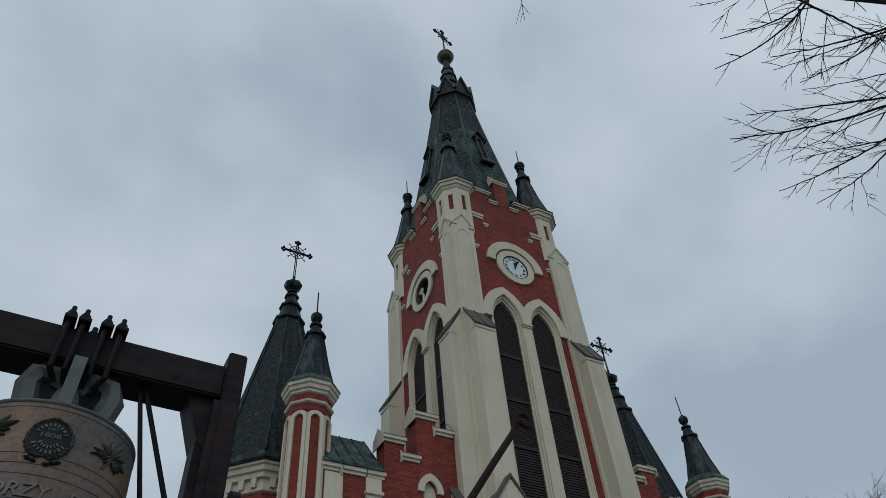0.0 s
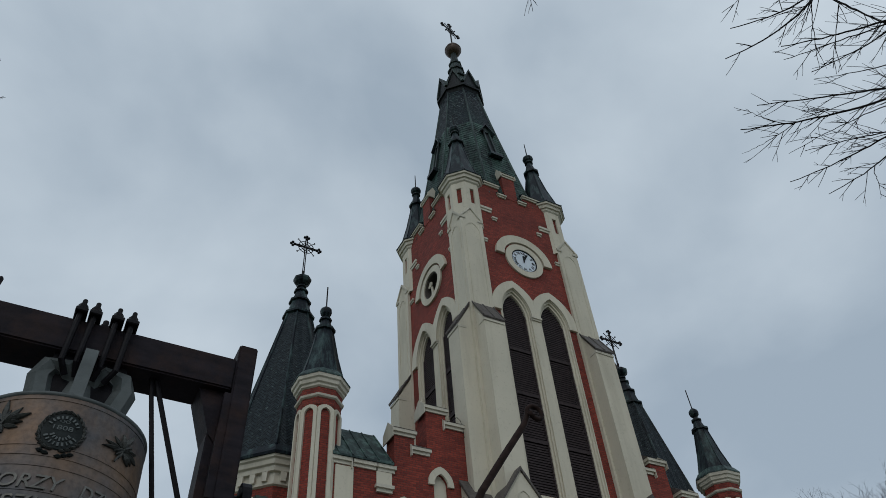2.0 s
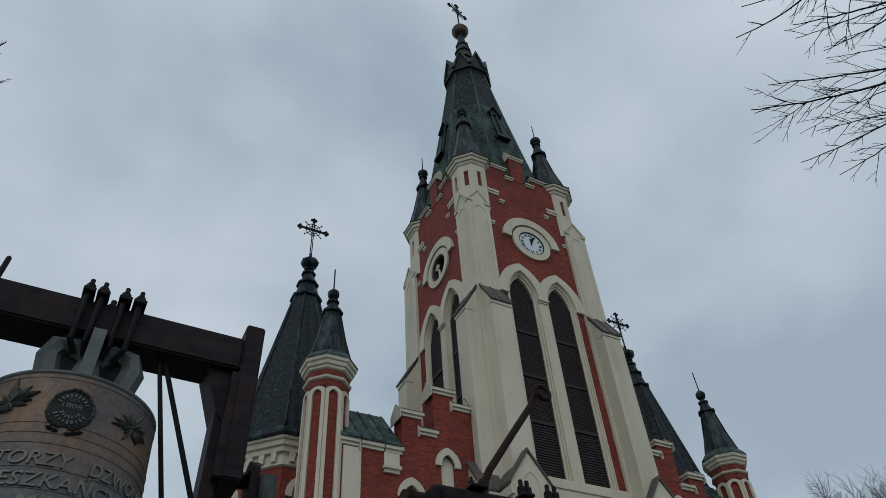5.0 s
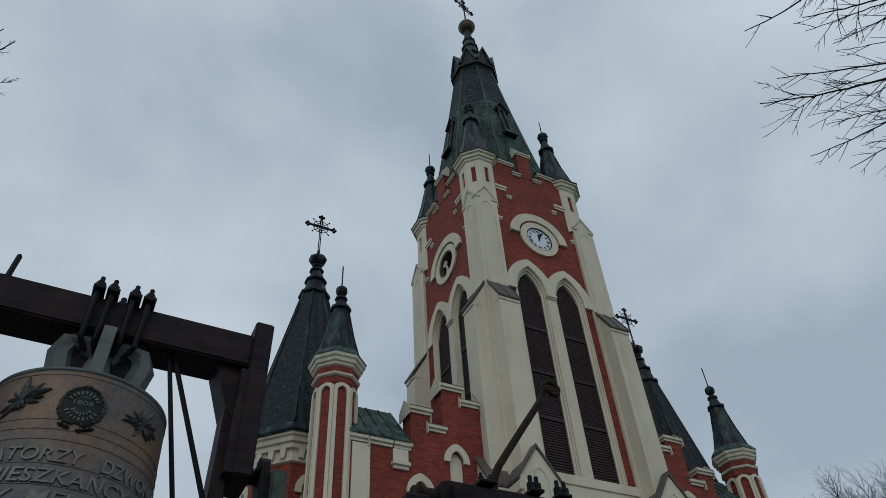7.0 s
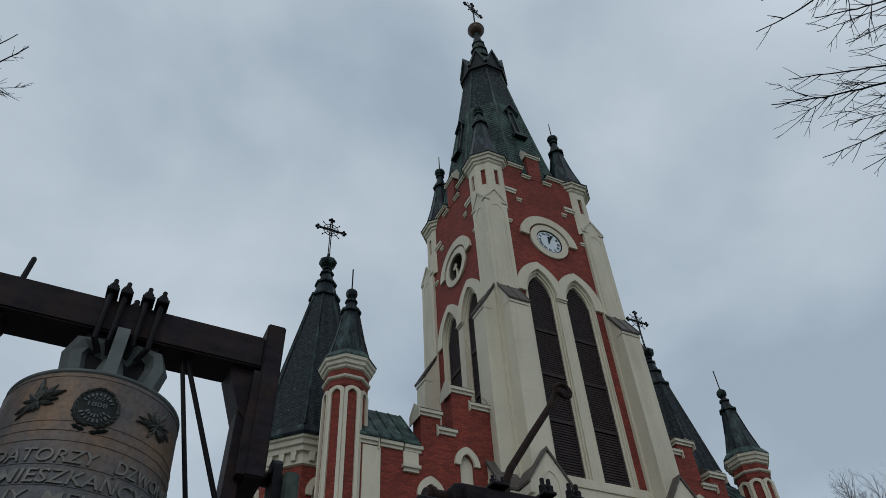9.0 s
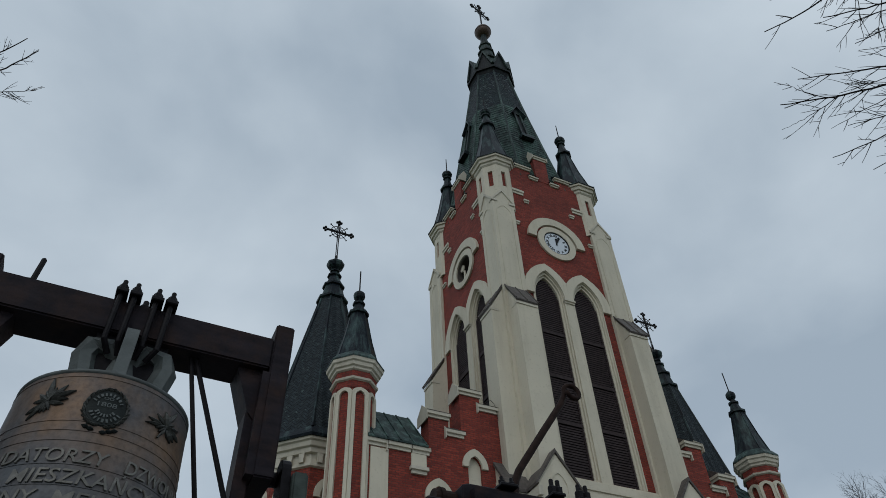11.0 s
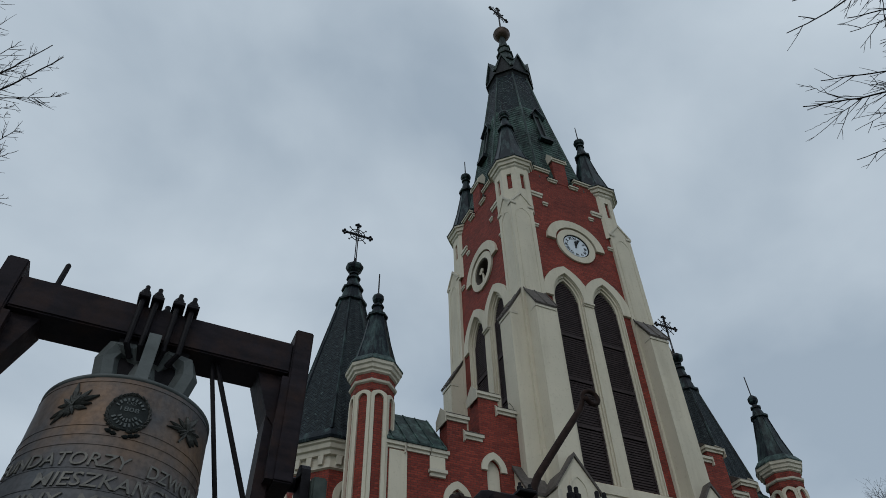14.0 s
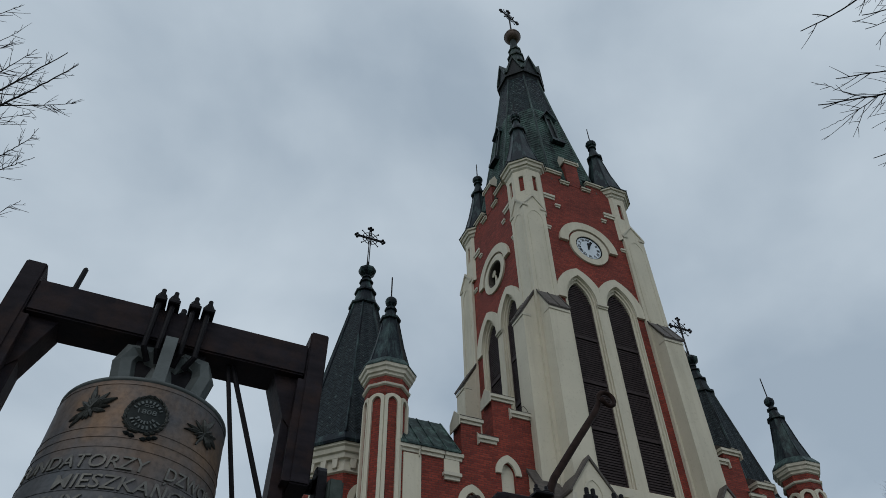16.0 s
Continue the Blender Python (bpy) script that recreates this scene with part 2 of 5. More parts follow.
BRONZE_LEAF = plain_material("leaf_relief_bronze", (0.050, 0.052, 0.048), 0.5, 0.25, 0.45, 60.0)
BRONZE_DARK = plain_material("dark_patinated_bronze", (0.020, 0.024, 0.024), 0.55, 0.2, 0.35, 30.0, spec=0.1)
CANON = plain_material("grey_green_bronze", (0.092, 0.104, 0.103), 0.6, 0.25, 0.25, 14.0, 0.003)
BOLT = plain_material("greased_bolt_steel", (0.010, 0.009, 0.011), 0.5, 0.1, 0.3, 40.0, spec=0.1)
BROWN_STEEL = plain_material("brown_rusted_rod", (0.026, 0.0155, 0.013), 0.65, 0.0, 0.4, 30.0, 0.002, spec=0.06)
BEARING = plain_material("green_grey_bearing_paint", (0.055, 0.068, 0.062), 0.5, 0.1, 0.3, 25.0, spec=0.1)
BARK = bark_material("wet_twig_bark", (0.010, 0.009, 0.010), (0.022, 0.018, 0.018))
BARK_GREY = bark_material("grey_twig_bark", (0.022, 0.020, 0.022), (0.045, 0.040, 0.042))
GRASS = plain_material("winter_grass", (0.07, 0.085, 0.035), 0.95, 0.0, 0.5, 3.0, 0.03)
PAVING = plain_material("grey_concrete_paving", (0.17, 0.165, 0.155), 0.9, 0.0, 0.2, 2.0, 0.004)


# ---- mesh tools ----
def box(bm, x0, x1, y0, y1, z0, z1):
    v = [bm.verts.new((x, y, z)) for z in (z0, z1) for x, y in ((x0, y0), (x1, y0), (x1, y1), (x0, y1))]
    for f in ((3, 2, 1, 0), (4, 5, 6, 7), (0, 1, 5, 4), (1, 2, 6, 5), (2, 3, 7, 6), (3, 0, 4, 7)):
        bm.faces.new([v[i] for i in f])


def prism(bm, poly, put, d0, d1):
    """Extrudes a 2D outline (u, v) from depth d0 to d1; put(u, v, d) gives the place."""
    a = [bm.verts.new(put(u, v, d0)) for u, v in poly]
    b = [bm.verts.new(put(u, v, d1)) for u, v in poly]
    bm.faces.new(a[::-1]), bm.faces.new(b)
    for i in range(len(poly)):
        j = (i + 1) % len(poly)
        bm.faces.new((a[i], a[j], b[j], b[i]))


def slab(bm, outer, holes, put, d0, d1):
    """A wall piece with openings through it."""
    loops = []
    for depth in (d0, d1):
        edges, rings = [], []
        for loop in (outer, *holes):
            ring = [bm.verts.new(put(u, v, depth)) for u, v in loop]
            rings.append(ring)
            edges += [bm.edges.new((ring[i], ring[(i + 1) % len(ring)])) for i in range(len(ring))]
        bmesh.ops.triangle_fill(bm, use_beauty=True, use_dissolve=False, edges=edges)
        loops.append(rings)
    for a, b in zip(*loops):
        for i in range(len(a)):
            j = (i + 1) % len(a)
            bm.faces.new((a[i], a[j], b[j], b[i]))


def loft(bm, rings, n=8, cx=0.0, cy=0.0, turn=22.5, cap=True):
    """Stacked n-sided rings (z, apothem)."""
    k = 1 / math.cos(math.pi / n) if n < 14 else 1.0
    made = []
    for z, r in rings:
        made.append([bm.verts.new((cx + r * k * math.cos(radians(turn) + 2 * math.pi * i / n), cy + r * k * math.sin(radians(turn) + 2 * math.pi * i / n), z)) for i in range(n)])
    for a, b in zip(made, made[1:]):
        for i in range(n):
            j = (i + 1) % n
            bm.faces.new((a[i], a[j], b[j], b[i]))
    if cap:
        bm.faces.new(made[0][::-1]), bm.faces.new(made[-1])


def tube(bm, path, radii, n=6, cap=True):
    """A round bar along a path."""
    path = [Vector(p) for p in path]
    if not isinstance(radii, (list, tuple)):
        radii = [radii] * len(path)
    rings, side = [], None
    for i, p in enumerate(path):
        d = (path[min(i + 1, len(path) - 1)] - path[max(i - 1, 0)]).normalized()
        if side is None:
            side = d.orthogonal().normalized()
        side = (side - d * side.dot(d)).normalized()
        up = d.cross(side)
        rings.append([bm.verts.new(p + radii[i] * (side * math.cos(2 * math.pi * k / n) + up * math.sin(2 * math.pi * k / n))) for k in range(n)])
    for a, b in zip(rings, rings[1:]):
        for k in range(n):
            j = (k + 1) % n
            bm.faces.new((a[k], a[j], b[j], b[k]))
    if cap:
        bm.faces.new(rings[0][::-1]), bm.faces.new(rings[-1])


def arch(half, z0, spring, rise, n=7):
    """Outline of a pointed opening: half width, foot, springing, height of the point over it."""
    r = (half * half + rise * rise) / (2 * half)
    top = math.atan2(rise, r - half)
    right = [(half - r + r * math.cos(top * i / n), spring + r * math.sin(top * i / n)) for i in range(n + 1)]
    right[-1] = (0.0, spring + rise)
    left = [(-x, z) for x, z in right[:-1]][::-1]
    return [(half, z0)] + right + left + [(-half, z0)]


def shifted(loop, du, dv=0.0):
    return [(u + du, v + dv) for u, v in loop]


def arch_band(bm, inner, outer, put, d0, d1):
    """A flat moulding between two outlines of equal count, open at its feet."""
    n = len(inner)
    g = [[bm.verts.new(put(u, v, d)) for u, v in loop] for loop, d in ((inner, d0), (outer, d0), (outer, d1), (inner, d1))]
    for i in range(n - 1):
        for a, b in ((0, 1), (1, 2), (2, 3), (3, 0)):
            bm.faces.new((g[a][i], g[a][i + 1], g[b][i + 1], g[b][i]))
    for i in (0, n - 1):
        bm.faces.new([g[a][i] for a in range(4)])


def box_uv(me):
    """Unwraps every face in metres, level along its courses."""
    uv = me.uv_layers.new(name="metres")
    for p in me.polygons:
        nx, ny, nz = p.normal
        flat = math.hypot(nx, ny)
        for li in p.loop_indices:
            x, y, z = me.vertices[me.loops[li].vertex_index].co
            if flat < 0.3:
                uv.data[li].uv = (x, y)
            else:
                uv.data[li].uv = ((-ny * x + nx * y) / flat, z / max(flat, 0.3) if abs(nz) > 0.02 else z)


def part(name, bm, material, parent=None, label="", smooth=False):
    """Links a bmesh as one mesh object, under a thing or a part."""
    bmesh.ops.remove_doubles(bm, verts=bm.verts, dist=1e-5)
    bmesh.ops.recalc_face_normals(bm, faces=bm.faces)
    me = bpy.data.meshes.new(name)
    bm.to_mesh(me)
    bm.free()
    if smooth:
        me.polygons.foreach_set("use_smooth", [True] * len(me.polygons))
    if len(me.polygons) < 60000:
        box_uv(me)
    me.materials.append(material)
    ob = new(name, me)
    ob.parent = parent
    if label:
        tagged(ob, label)
    return ob


def thing(name, label, category, group="", kind="", at=(0, 0, 0)):
    ob = new(name)
    ob.empty_display_size = 0.2
    ob.location = at
    return tagged(ob, label, category, group, kind)


def B():
    return bmesh.new()


def bevel(bm, width, segments=1):
    bmesh.ops.remove_doubles(bm, verts=bm.verts, dist=1e-5)
    bmesh.ops.recalc_face_normals(bm, faces=bm.faces)
    es = [e for e in bm.edges if len(e.link_faces) == 2 and e.calc_face_angle(0) > 0.5]
    bmesh.ops.bevel(bm, geom=es, offset=width, segments=segments, affect="EDGES", clamp_overlap=True)


def side(k, plane):
    """Placing on the tower's face k (0 south, 1 east, 2 north, 3 west): u along it, v up, d outwards."""
    c, s = ((1, 0), (0, 1), (-1, 0), (0, -1))[k]

    def put(u, v, d):
        x, y = u, -(plane + d)
        return (c * x - s * y, s * x + c * y, v)
    return put


# ---- ground ----
bm = B()
box(bm, -900, 900, -900, 900, -0.5, 0.0)
tagged(part("ground", bm, GRASS), "short winter lawn round the church", "ground", kind="structure")
bm = B()
box(bm, -24, 12, -30, -5.4, -0.3, 0.03)
tagged(part("pavement", bm, PAVING), "grey concrete paving before the church tower", "pavement", kind="structure")

# ---- main tower ----
HW = 3.66          # half width of the brick shaft
WIN_U = 1.125      # windows stand in pairs either side of the middle
LOUVRES, z = [], 14.62
while z < 25.05:
    rail = any(0 <= z + 0.12 - r < 0.122 for r in (16.98, 19.35, 21.75))
    LOUVRES.append((z, rail))
    z += 0.262 if rail else 0.122
tower = thing("church_tower", "tall red brick and cream plaster church tower with a pointed spire", "tower")

for k in range(4):
    put = side(k, HW)
    opening = arch(0.86, 14.47, 23.95, 1.60)
    holes = [shifted(opening, -WIN_U), shifted(opening, WIN_U)]
    rose = [(0.80 * math.cos(a * math.pi / 14), 27.95 + 0.80 * math.sin(a * math.pi / 14)) for a in range(28)]
    if k in (1, 3):
        holes.append(rose)
        bm = B()
        arch_band(bm, [(u * 0.92, 27.95 + (v - 27.95) * 0.92) for u, v in rose + rose[:1]], [(u * 0.995, 27.95 + (v - 27.95) * 0.995) for u, v in rose + rose[:1]], put, -0.54, 0.03)
        part("reveal", bm, LEAD, tower, "grey lining of the round opening")
    bm = B()
    slab(bm, [(-2.75, 14.44), (2.75, 14.44), (2.75, 33.0), (-2.75, 33.0)], holes, put, -0.55, 0.0)
    wall = part("wall", bm, BRICK, tower, "red brick tower wall")
    bm = B()
    prism(bm, [(-2.75, 0.0), (2.75, 0.0), (2.75, 14.43), (-2.75, 14.43)], put, -0.55, 0.06)
    prism(bm, [(-0.262, 14.44), (0.262, 14.44), (0.262, 24.4), (-0.262, 24.4)], put, -0.05, 0.046)
    # sloping sill over the plain lower wall
    g = [put(u, v, d) for u, v, d in ((-2.75, 14.36, 0.12), (2.75, 14.36, 0.12), (2.75, 14.70, -0.40), (-2.75, 14.70, -0.40), (-2.75, 14.0, 0.12), (2.75, 14.0, 0.12), (2.75, 14.0, -0.40), (-2.75, 14.0, -0.40))]
    vs = [bm.verts.new(p) for p in g]
    for f in ((0, 1, 2, 3), (4, 5, 1, 0), (7, 6, 5, 4), (3, 2, 6, 7), (0, 3, 7, 4), (1, 5, 6, 2)):
        bm.faces.new([vs[i] for i in f])
    part("plinth_wall", bm, PLASTER, tower, "cream plaster wall with a sloping sill")
    for su in (-1, 1):
        off = su * WIN_U
        bm = B()
        a0, a1 = arch(0.67, 14.45, 23.95, 1.32), arch(0.77, 14.45, 23.95, 1.46)
        a2 = arch(0.90, 14.45, 23.95, 1.65)
        arch_band(bm, shifted(a0, off), shifted(a1, off), put, -0.34, -0.12)
        arch_band(bm, shifted(a1, off), shifted(a2, off), put, -0.32, -0.03)
        b0, b1 = arch(0.855, 14.46, 23.95, 1.60), arch(0.91, 14.46, 23.95, 1.68)
        if su < 0:
            b1 = [(min(u, 1.123), v) for u, v in b1]
        else:
            b1 = [(max(u, -1.123), v) for u, v in b1]
        arch_band(bm, shifted(b0, off), shifted(b1, off), put, -0.05, 0.05)
        window = part("louvre_window", bm, PLASTER, tower, "tall pointed belfry window with dark wooden louvres")
        bm = B()
        h0, h1 = arch(0.87, 23.84, 23.95, 1.62), arch(1.40, 23.84, 23.97, 2.06)
        lim = 1.124 if su < 0 else -1.124
        cut = (lambda lp: [(min(u, lim), v) for u, v in lp]) if su < 0 else (lambda lp: [(max(u, lim), v) for u, v in lp])
        arch_band(bm, shifted(cut(h0), off), shifted(cut(h1), off), put, 0.0, 0.13)
        part("hood_mould", bm, PLASTER, tower, "cream pointed hood mould")
        # near-black sheet that paints the unlit interior behind the slats
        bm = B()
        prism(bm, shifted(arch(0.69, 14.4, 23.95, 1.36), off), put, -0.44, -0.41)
        part("backing", bm, INTERIOR_SHADE, window)
        # four louvre panels with three broad rails between them
        for z, rail in LOUVRES:
            half = 0.665
            if z > 23.85:
                r = (0.67 ** 2 + 1.32 ** 2) / (2 * 0.67)
                half = max(0.06, 0.66 - r + math.sqrt(max(0.0, r * r - (z + 0.1 - 23.95) ** 2)))
            bm = B()
            t = 0.19 if rail else 0.075
            d0, d1 = (-0.165, -0.33) if rail else (-0.21, -0.34)
            vs = [bm.verts.new(put(off + u, v, d)) for u in (-half, half) for v, d in ((z, d0), (z + t, d0), (z + 0.11 + t, d1), (z + 0.11, d1))]
            for f in ((0, 1, 2, 3), (7, 6, 5, 4), (0, 4, 5, 1), (1, 5, 6, 2), (2, 6, 7, 3), (3, 7, 4, 0)):
                bm.faces.new([vs[q] for q in f])
            part("rail" if rail else "slat", bm, LOUVRE, window)
        for s in (-1, 1):
            bm = B()
            u = sorted((off + s * 0.60, off + s * 0.675))
            prism(bm, [(u[0], 14.5), (u[1], 14.5), (u[1], 24.05), (u[0], 24.05)], put, -0.30, -0.175)
            part("stile", bm, LOUVRE, window)
    bm = B()
    prism(bm, [(-0.31, 23.86), (0.31, 23.86), (0.31, 23.97), (-0.31, 23.97)], put, -0.05, 0.17)
    prism(bm, [(-0.285, 23.76), (0.285, 23.76), (0.285, 23.86), (-0.285, 23.86)], put, -0.05, 0.11)
    part("capital", bm, STONE, tower, "small moulded cream capital")
    # round moulding and its label hood
    bm = B()
    ring = lambda r, a0, a1, n, zc=27.95: [(r * math.cos(radians(a0 + (a1 - a0) * i / n)), zc + r * math.sin(radians(a0 + (a1 - a0) * i / n))) for i in range(n + 1)]
    arch_band(bm, ring(0.80, 0, 360, 40), ring(1.17, 0, 360, 40), put, 0.0, 0.10)
    part("round_moulding", bm, PLASTER, tower, "cream ring moulding")
    bm = B()
    arch_band(bm, ring(1.27, 2, 178, 24), ring(1.78, 2, 178, 24), put, 0.0, 0.15)
    part("round_hood", bm, PLASTER, tower, "cream half-round hood mould")
    # parapet: shoulders, sills and a middle merlon
    bm = B()
    for s in (-1, 1):
        u = sorted((s * 0.86, s * 2.75))
        prism(bm, [(u[0], 33.0), (u[1], 33.0), (u[1], 33.55), (u[0], 33.55)], put, -0.5, 0.0)
    prism(bm, [(-0.44, 33.0), (0.44, 33.0), (0.44, 35.0), (-0.44, 35.0)], put, -0.5, 0.02)
    part("parapet", bm, BRICK, tower, "stepped red brick parapet")
    for s in (-1, 1):
        for u0, u1, z0 in ((0.84, 2.1, 33.55), (0.44, 0.98, 32.86)):
            u = sorted((s * u0, s * u1))
            bm = B()
            prism(bm, [(u[0], z0), (u[1], z0), (u[1], z0 + 0.12), (u[0], z0 + 0.12)], put, -0.5, 0.08)
            prism(bm, [(u[0] - 0.04, z0 + 0.12), (u[1] + 0.04, z0 + 0.12), (u[1] + 0.04, z0 + 0.24), (u[0] - 0.04, z0 + 0.24)], put, -0.5, 0.15)
            cap = part("coping", bm, STONE, tower, "moulded cream coping")
            bm = B()
            vs = [bm.verts.new(put(*p)) for p in ((u[0] - 0.06, z0 + 0.243, 0.18), (u[1] + 0.06, z0 + 0.243, 0.18), (u[1] + 0.06, z0 + 0.75, -0.5), (u[0] - 0.06, z0 + 0.75, -0.5), (u[0] - 0.06, z0 + 0.243, -0.5), (u[1] + 0.06, z0 + 0.243, -0.5))]
            for f in ((0, 1, 2, 3), (0, 4, 5, 1), (3, 2, 5, 4), (0, 3, 4), (1, 5, 2)):
                bm.faces.new([vs[q] for q in f])
            part("flashing", bm, METAL_ROOF, cap, "dark sheet metal flashing")
        for u0, u1, z0, h in ((1.62, 2.3, 31.1, 0.34), (1.35, 1.62, 30.55, 0.24), (2.2, 2.55, 28.55, 0.22)):
            u = sorted((s * u0, s * u1))
            bm = B()
            prism(bm, [(u[0], z0), (u[1], z0), (u[1], z0 + h * 0.5), (u[0], z0 + h * 0.5)], put, 0.0, 0.05)
            prism(bm, [(u[0] - 0.03, z0 + h * 0.5), (u[1] + 0.03, z0 + h * 0.5), (u[1] + 0.03, z0 + h), (u[0] - 0.03, z0 + h)], put, 0.0, 0.10)
            part("corbel", bm, STONE, tower, "small cream corbel ledge")
    bm = B()
    prism(bm, [(-0.46, 35.0), (0.46, 35.0), (0.46, 35.14), (-0.46, 35.14)], put, -0.55, 0.07)
    prism(bm, [(-0.49, 35.14), (0.49, 35.14), (0.49, 35.28), (-0.49, 35.28)], put, -0.60, 0.13)
    cap = part("merlon_cap", bm, STONE, tower, "moulded cream merlon cap")
    turned = lambda a, b, c: put(c, b, a)
    bm = B()
    prism(bm, [(0.17, 35.284), (-0.64, 35.284), (-0.235, 35.80)], turned, -0.47, 0.47)
    part("saddle_cap", bm, LEAD, cap, "grey saddle-back cap")
    for s in (-1, 1):
        bm = B()
        u = sorted((s * 0.475, s * 0.53))
        prism(bm, [(0.15, 34.98), (-0.62, 34.98), (-0.62, 35.30), (-0.235, 35.92), (0.15, 35.30)], turned, *u)
        part("gable_end", bm, STONE, cap, "cream gabled end")

# corner piers with gables, their buttresses below and turrets above
for sx, sy in ((-1, -1), (1, -1), (1, 1), (-1, 1)):
    bm = B()
    north = 0.19 if sy > 0 else 0.0
    xs, ys = sorted((sx * 2.48, sx * 3.816)), sorted((sy * (2.48 + north), sy * (3.816 + 1.7 * north)))
    box(bm, *xs, *ys, 0.0, 29.75)
    pier = part("corner_pier", bm, PLASTER, tower, "cream plaster corner pier with gabled head")
    cx, cy, hx, hy = (xs[0] + xs[1]) / 2, (ys[0] + ys[1]) / 2, (xs[1] - xs[0]) / 2, (ys[1] - ys[0]) / 2
    for k in range(4):
        w, deep = (hx, hy) if k in (0, 2) else (hy, hx)
        put0 = side(k, deep)
        put = (lambda p: lambda u, v, d: (p(u, v, d)[0] + cx, p(u, v, d)[1] + cy, v))(put0)
        bm = B()
        prism(bm, [(-w, 29.75), (w, 29.75), (0.0, 30.64)], put, -deep, 0.0)
        gable = part("gable", bm, PLASTER, pier)
        bm = B()
        for s in (-1, 1):
            prism(bm, [(s * (w + 0.045), 29.68), (s * (w + 0.045), 29.84), (0.0, 30.82), (0.0, 30.63)][::s], put, -0.3, 0.058)
        part("gable_coping", bm, STONE, gable, "weathered cream gable coping")
        bm = B()
        arch_band(bm, arch(0.42, 23.75, 28.85, 0.62), arch(0.47, 23.75, 28.85, 0.70), put, 0.0, 0.022)
        part("blind_arch", bm, PLASTER, pier)
    # stepped buttresses on both free faces
    for k, su in (((0 if sy < 0 else 2), sx * (1 if sy < 0 else -1)), ((3 if sx < 0 else 1), (-sy if sx < 0 else sy))):
        put = side(k, 3.80)
        u = sorted((su * (2.60 if k in (0, 2) else 2.70), su * 3.66))
        bm = B()
        prism(bm, [(u[0], 0.0), (u[1], 0.0), (u[1], 22.25), (u[0], 22.25)], put, -0.1, 0.72)
        vs = [bm.verts.new(put(*p)) for p in ((u[0], 22.25, 0.72), (u[1], 22.25, 0.72), (u[1], 23.5, -0.004), (u[0], 23.5, -0.004), (u[0], 22.25, -0.004), (u[1], 22.25, -0.004))]
        for f in ((0, 1, 2, 3), (0, 4, 5, 1), (3, 2, 5, 4), (0, 3, 4), (1, 5, 2)):
            bm.faces.new([vs[q] for q in f])
        butt = part("buttress", bm, PLASTER, tower, "cream plaster stepped buttress")
        bm = B()
        vs = [bm.verts.new(put(*p)) for p in ((u[0] - 0.05, 22.28, 0.82), (u[1] + 0.05, 22.28, 0.82), (u[1] + 0.05, 23.72, 0.0), (u[0] - 0.05, 23.72, 0.0), (u[0] - 0.05, 22.20, 0.78), (u[1] + 0.05, 22.20, 0.78), (u[1] + 0.05, 23.61, -0.0), (u[0] - 0.05, 23.61, -0.0))]
        for f in ((0, 1, 2, 3), (7, 6, 5, 4), (4, 5, 1, 0), (3, 2, 6, 7), (0, 3, 7, 4), (1, 5, 6, 2)):
            bm.faces.new([vs[q] for q in f])
        part("weathering", bm, LEAD, butt, "brown-grey sheet metal weathering")
        bm = B()
        prism(bm, [(u[0] - 0.02, 22.06), (u[1] + 0.02, 22.06), (u[1] + 0.02, 22.19), (u[0] - 0.02, 22.19)], put, 0.3, 0.76)
        part("moulding", bm, STONE, butt)
        for s in (0, 0.5, 1):
            bm = B()
            uu = u[0] - 0.055 + (u[1] - u[0] + 0.11) * s
            tube(bm, [put(uu * 0.999, 22.3, 0.82), put(uu * 0.999, 23.72, 0.01)], 0.035, 5)
            part("seam", bm, LEAD, butt)
        # lowest stage with its own gable
        bm = B()
        mid = su * 3.20
        prism(bm, [(mid - 0.88, 0.0), (mid + 0.88, 0.0), (mid + 0.88, 13.35), (mid, 14.55), (mid - 0.88, 13.35)], put, -0.1, 1.07)
        low = part("gabled_buttress", bm, PLASTER, tower, "cream plaster gabled buttress head")
        bm = B()
        for s in (-1, 1):
            prism(bm, [(mid + s * 1.02, 13.12), (mid + s * 1.02, 13.24), (mid, 14.74), (mid, 14.58)][::s], put, -0.1, 1.14)
        part("gable_roof", bm, LEAD, low, "brown-grey sheet metal gable roof")
        for s in (-1, 1):
            bm = B()
            prism(bm, [(mid + s * 0.98, 12.75), (mid + s * 0.98, 13.1), (mid + s * 0.80, 13.1), (mid + s * 0.80, 12.75)][::s], put, 0.0, 1.18)
            part("kneeler", bm, STONE, low, "moulded cream kneeler stone")
        bm = B()
        arch_band(bm, shifted(arch(0.34, 12.0, 13.2, 0.55), mid), shifted(arch(0.42, 12.0, 13.2, 0.66), mid), put, 1.06, 1.10)
        part("blind_arch", bm, PLASTER, low)

    # octagonal corner turret
    tx, ty = sx * 2.82, sy * 2.82
    turret = thing("corner_turret", "cream octagonal corner turret with a dark copper pinnacle roof", "turret", "corner turrets of the tower", at=(tx, ty, 29.5))
    bm = B()
    apo = 0.98
    for q in range(8):
        ang = math.pi / 4 * q
        ca, sa = math.cos(ang), math.sin(ang)
        pf = lambda u, v, d: ((apo + d) * ca - u * sa, (apo + d) * sa + u * ca, v)
        hw = apo * math.tan(math.pi / 8)
        slab(bm, [(-hw, 0.0), (hw, 0.0), (hw, 3.6), (-hw, 3.6)], [[(-0.13, 1.75), (0.13, 1.75), (0.13, 3.0), (-0.13, 3.0)]], pf, -0.12, 0.0)
    part("body", bm, PLASTER, turret)
    bm = B()
    loft(bm, [(0.0, 0.87), (3.6, 0.87)])
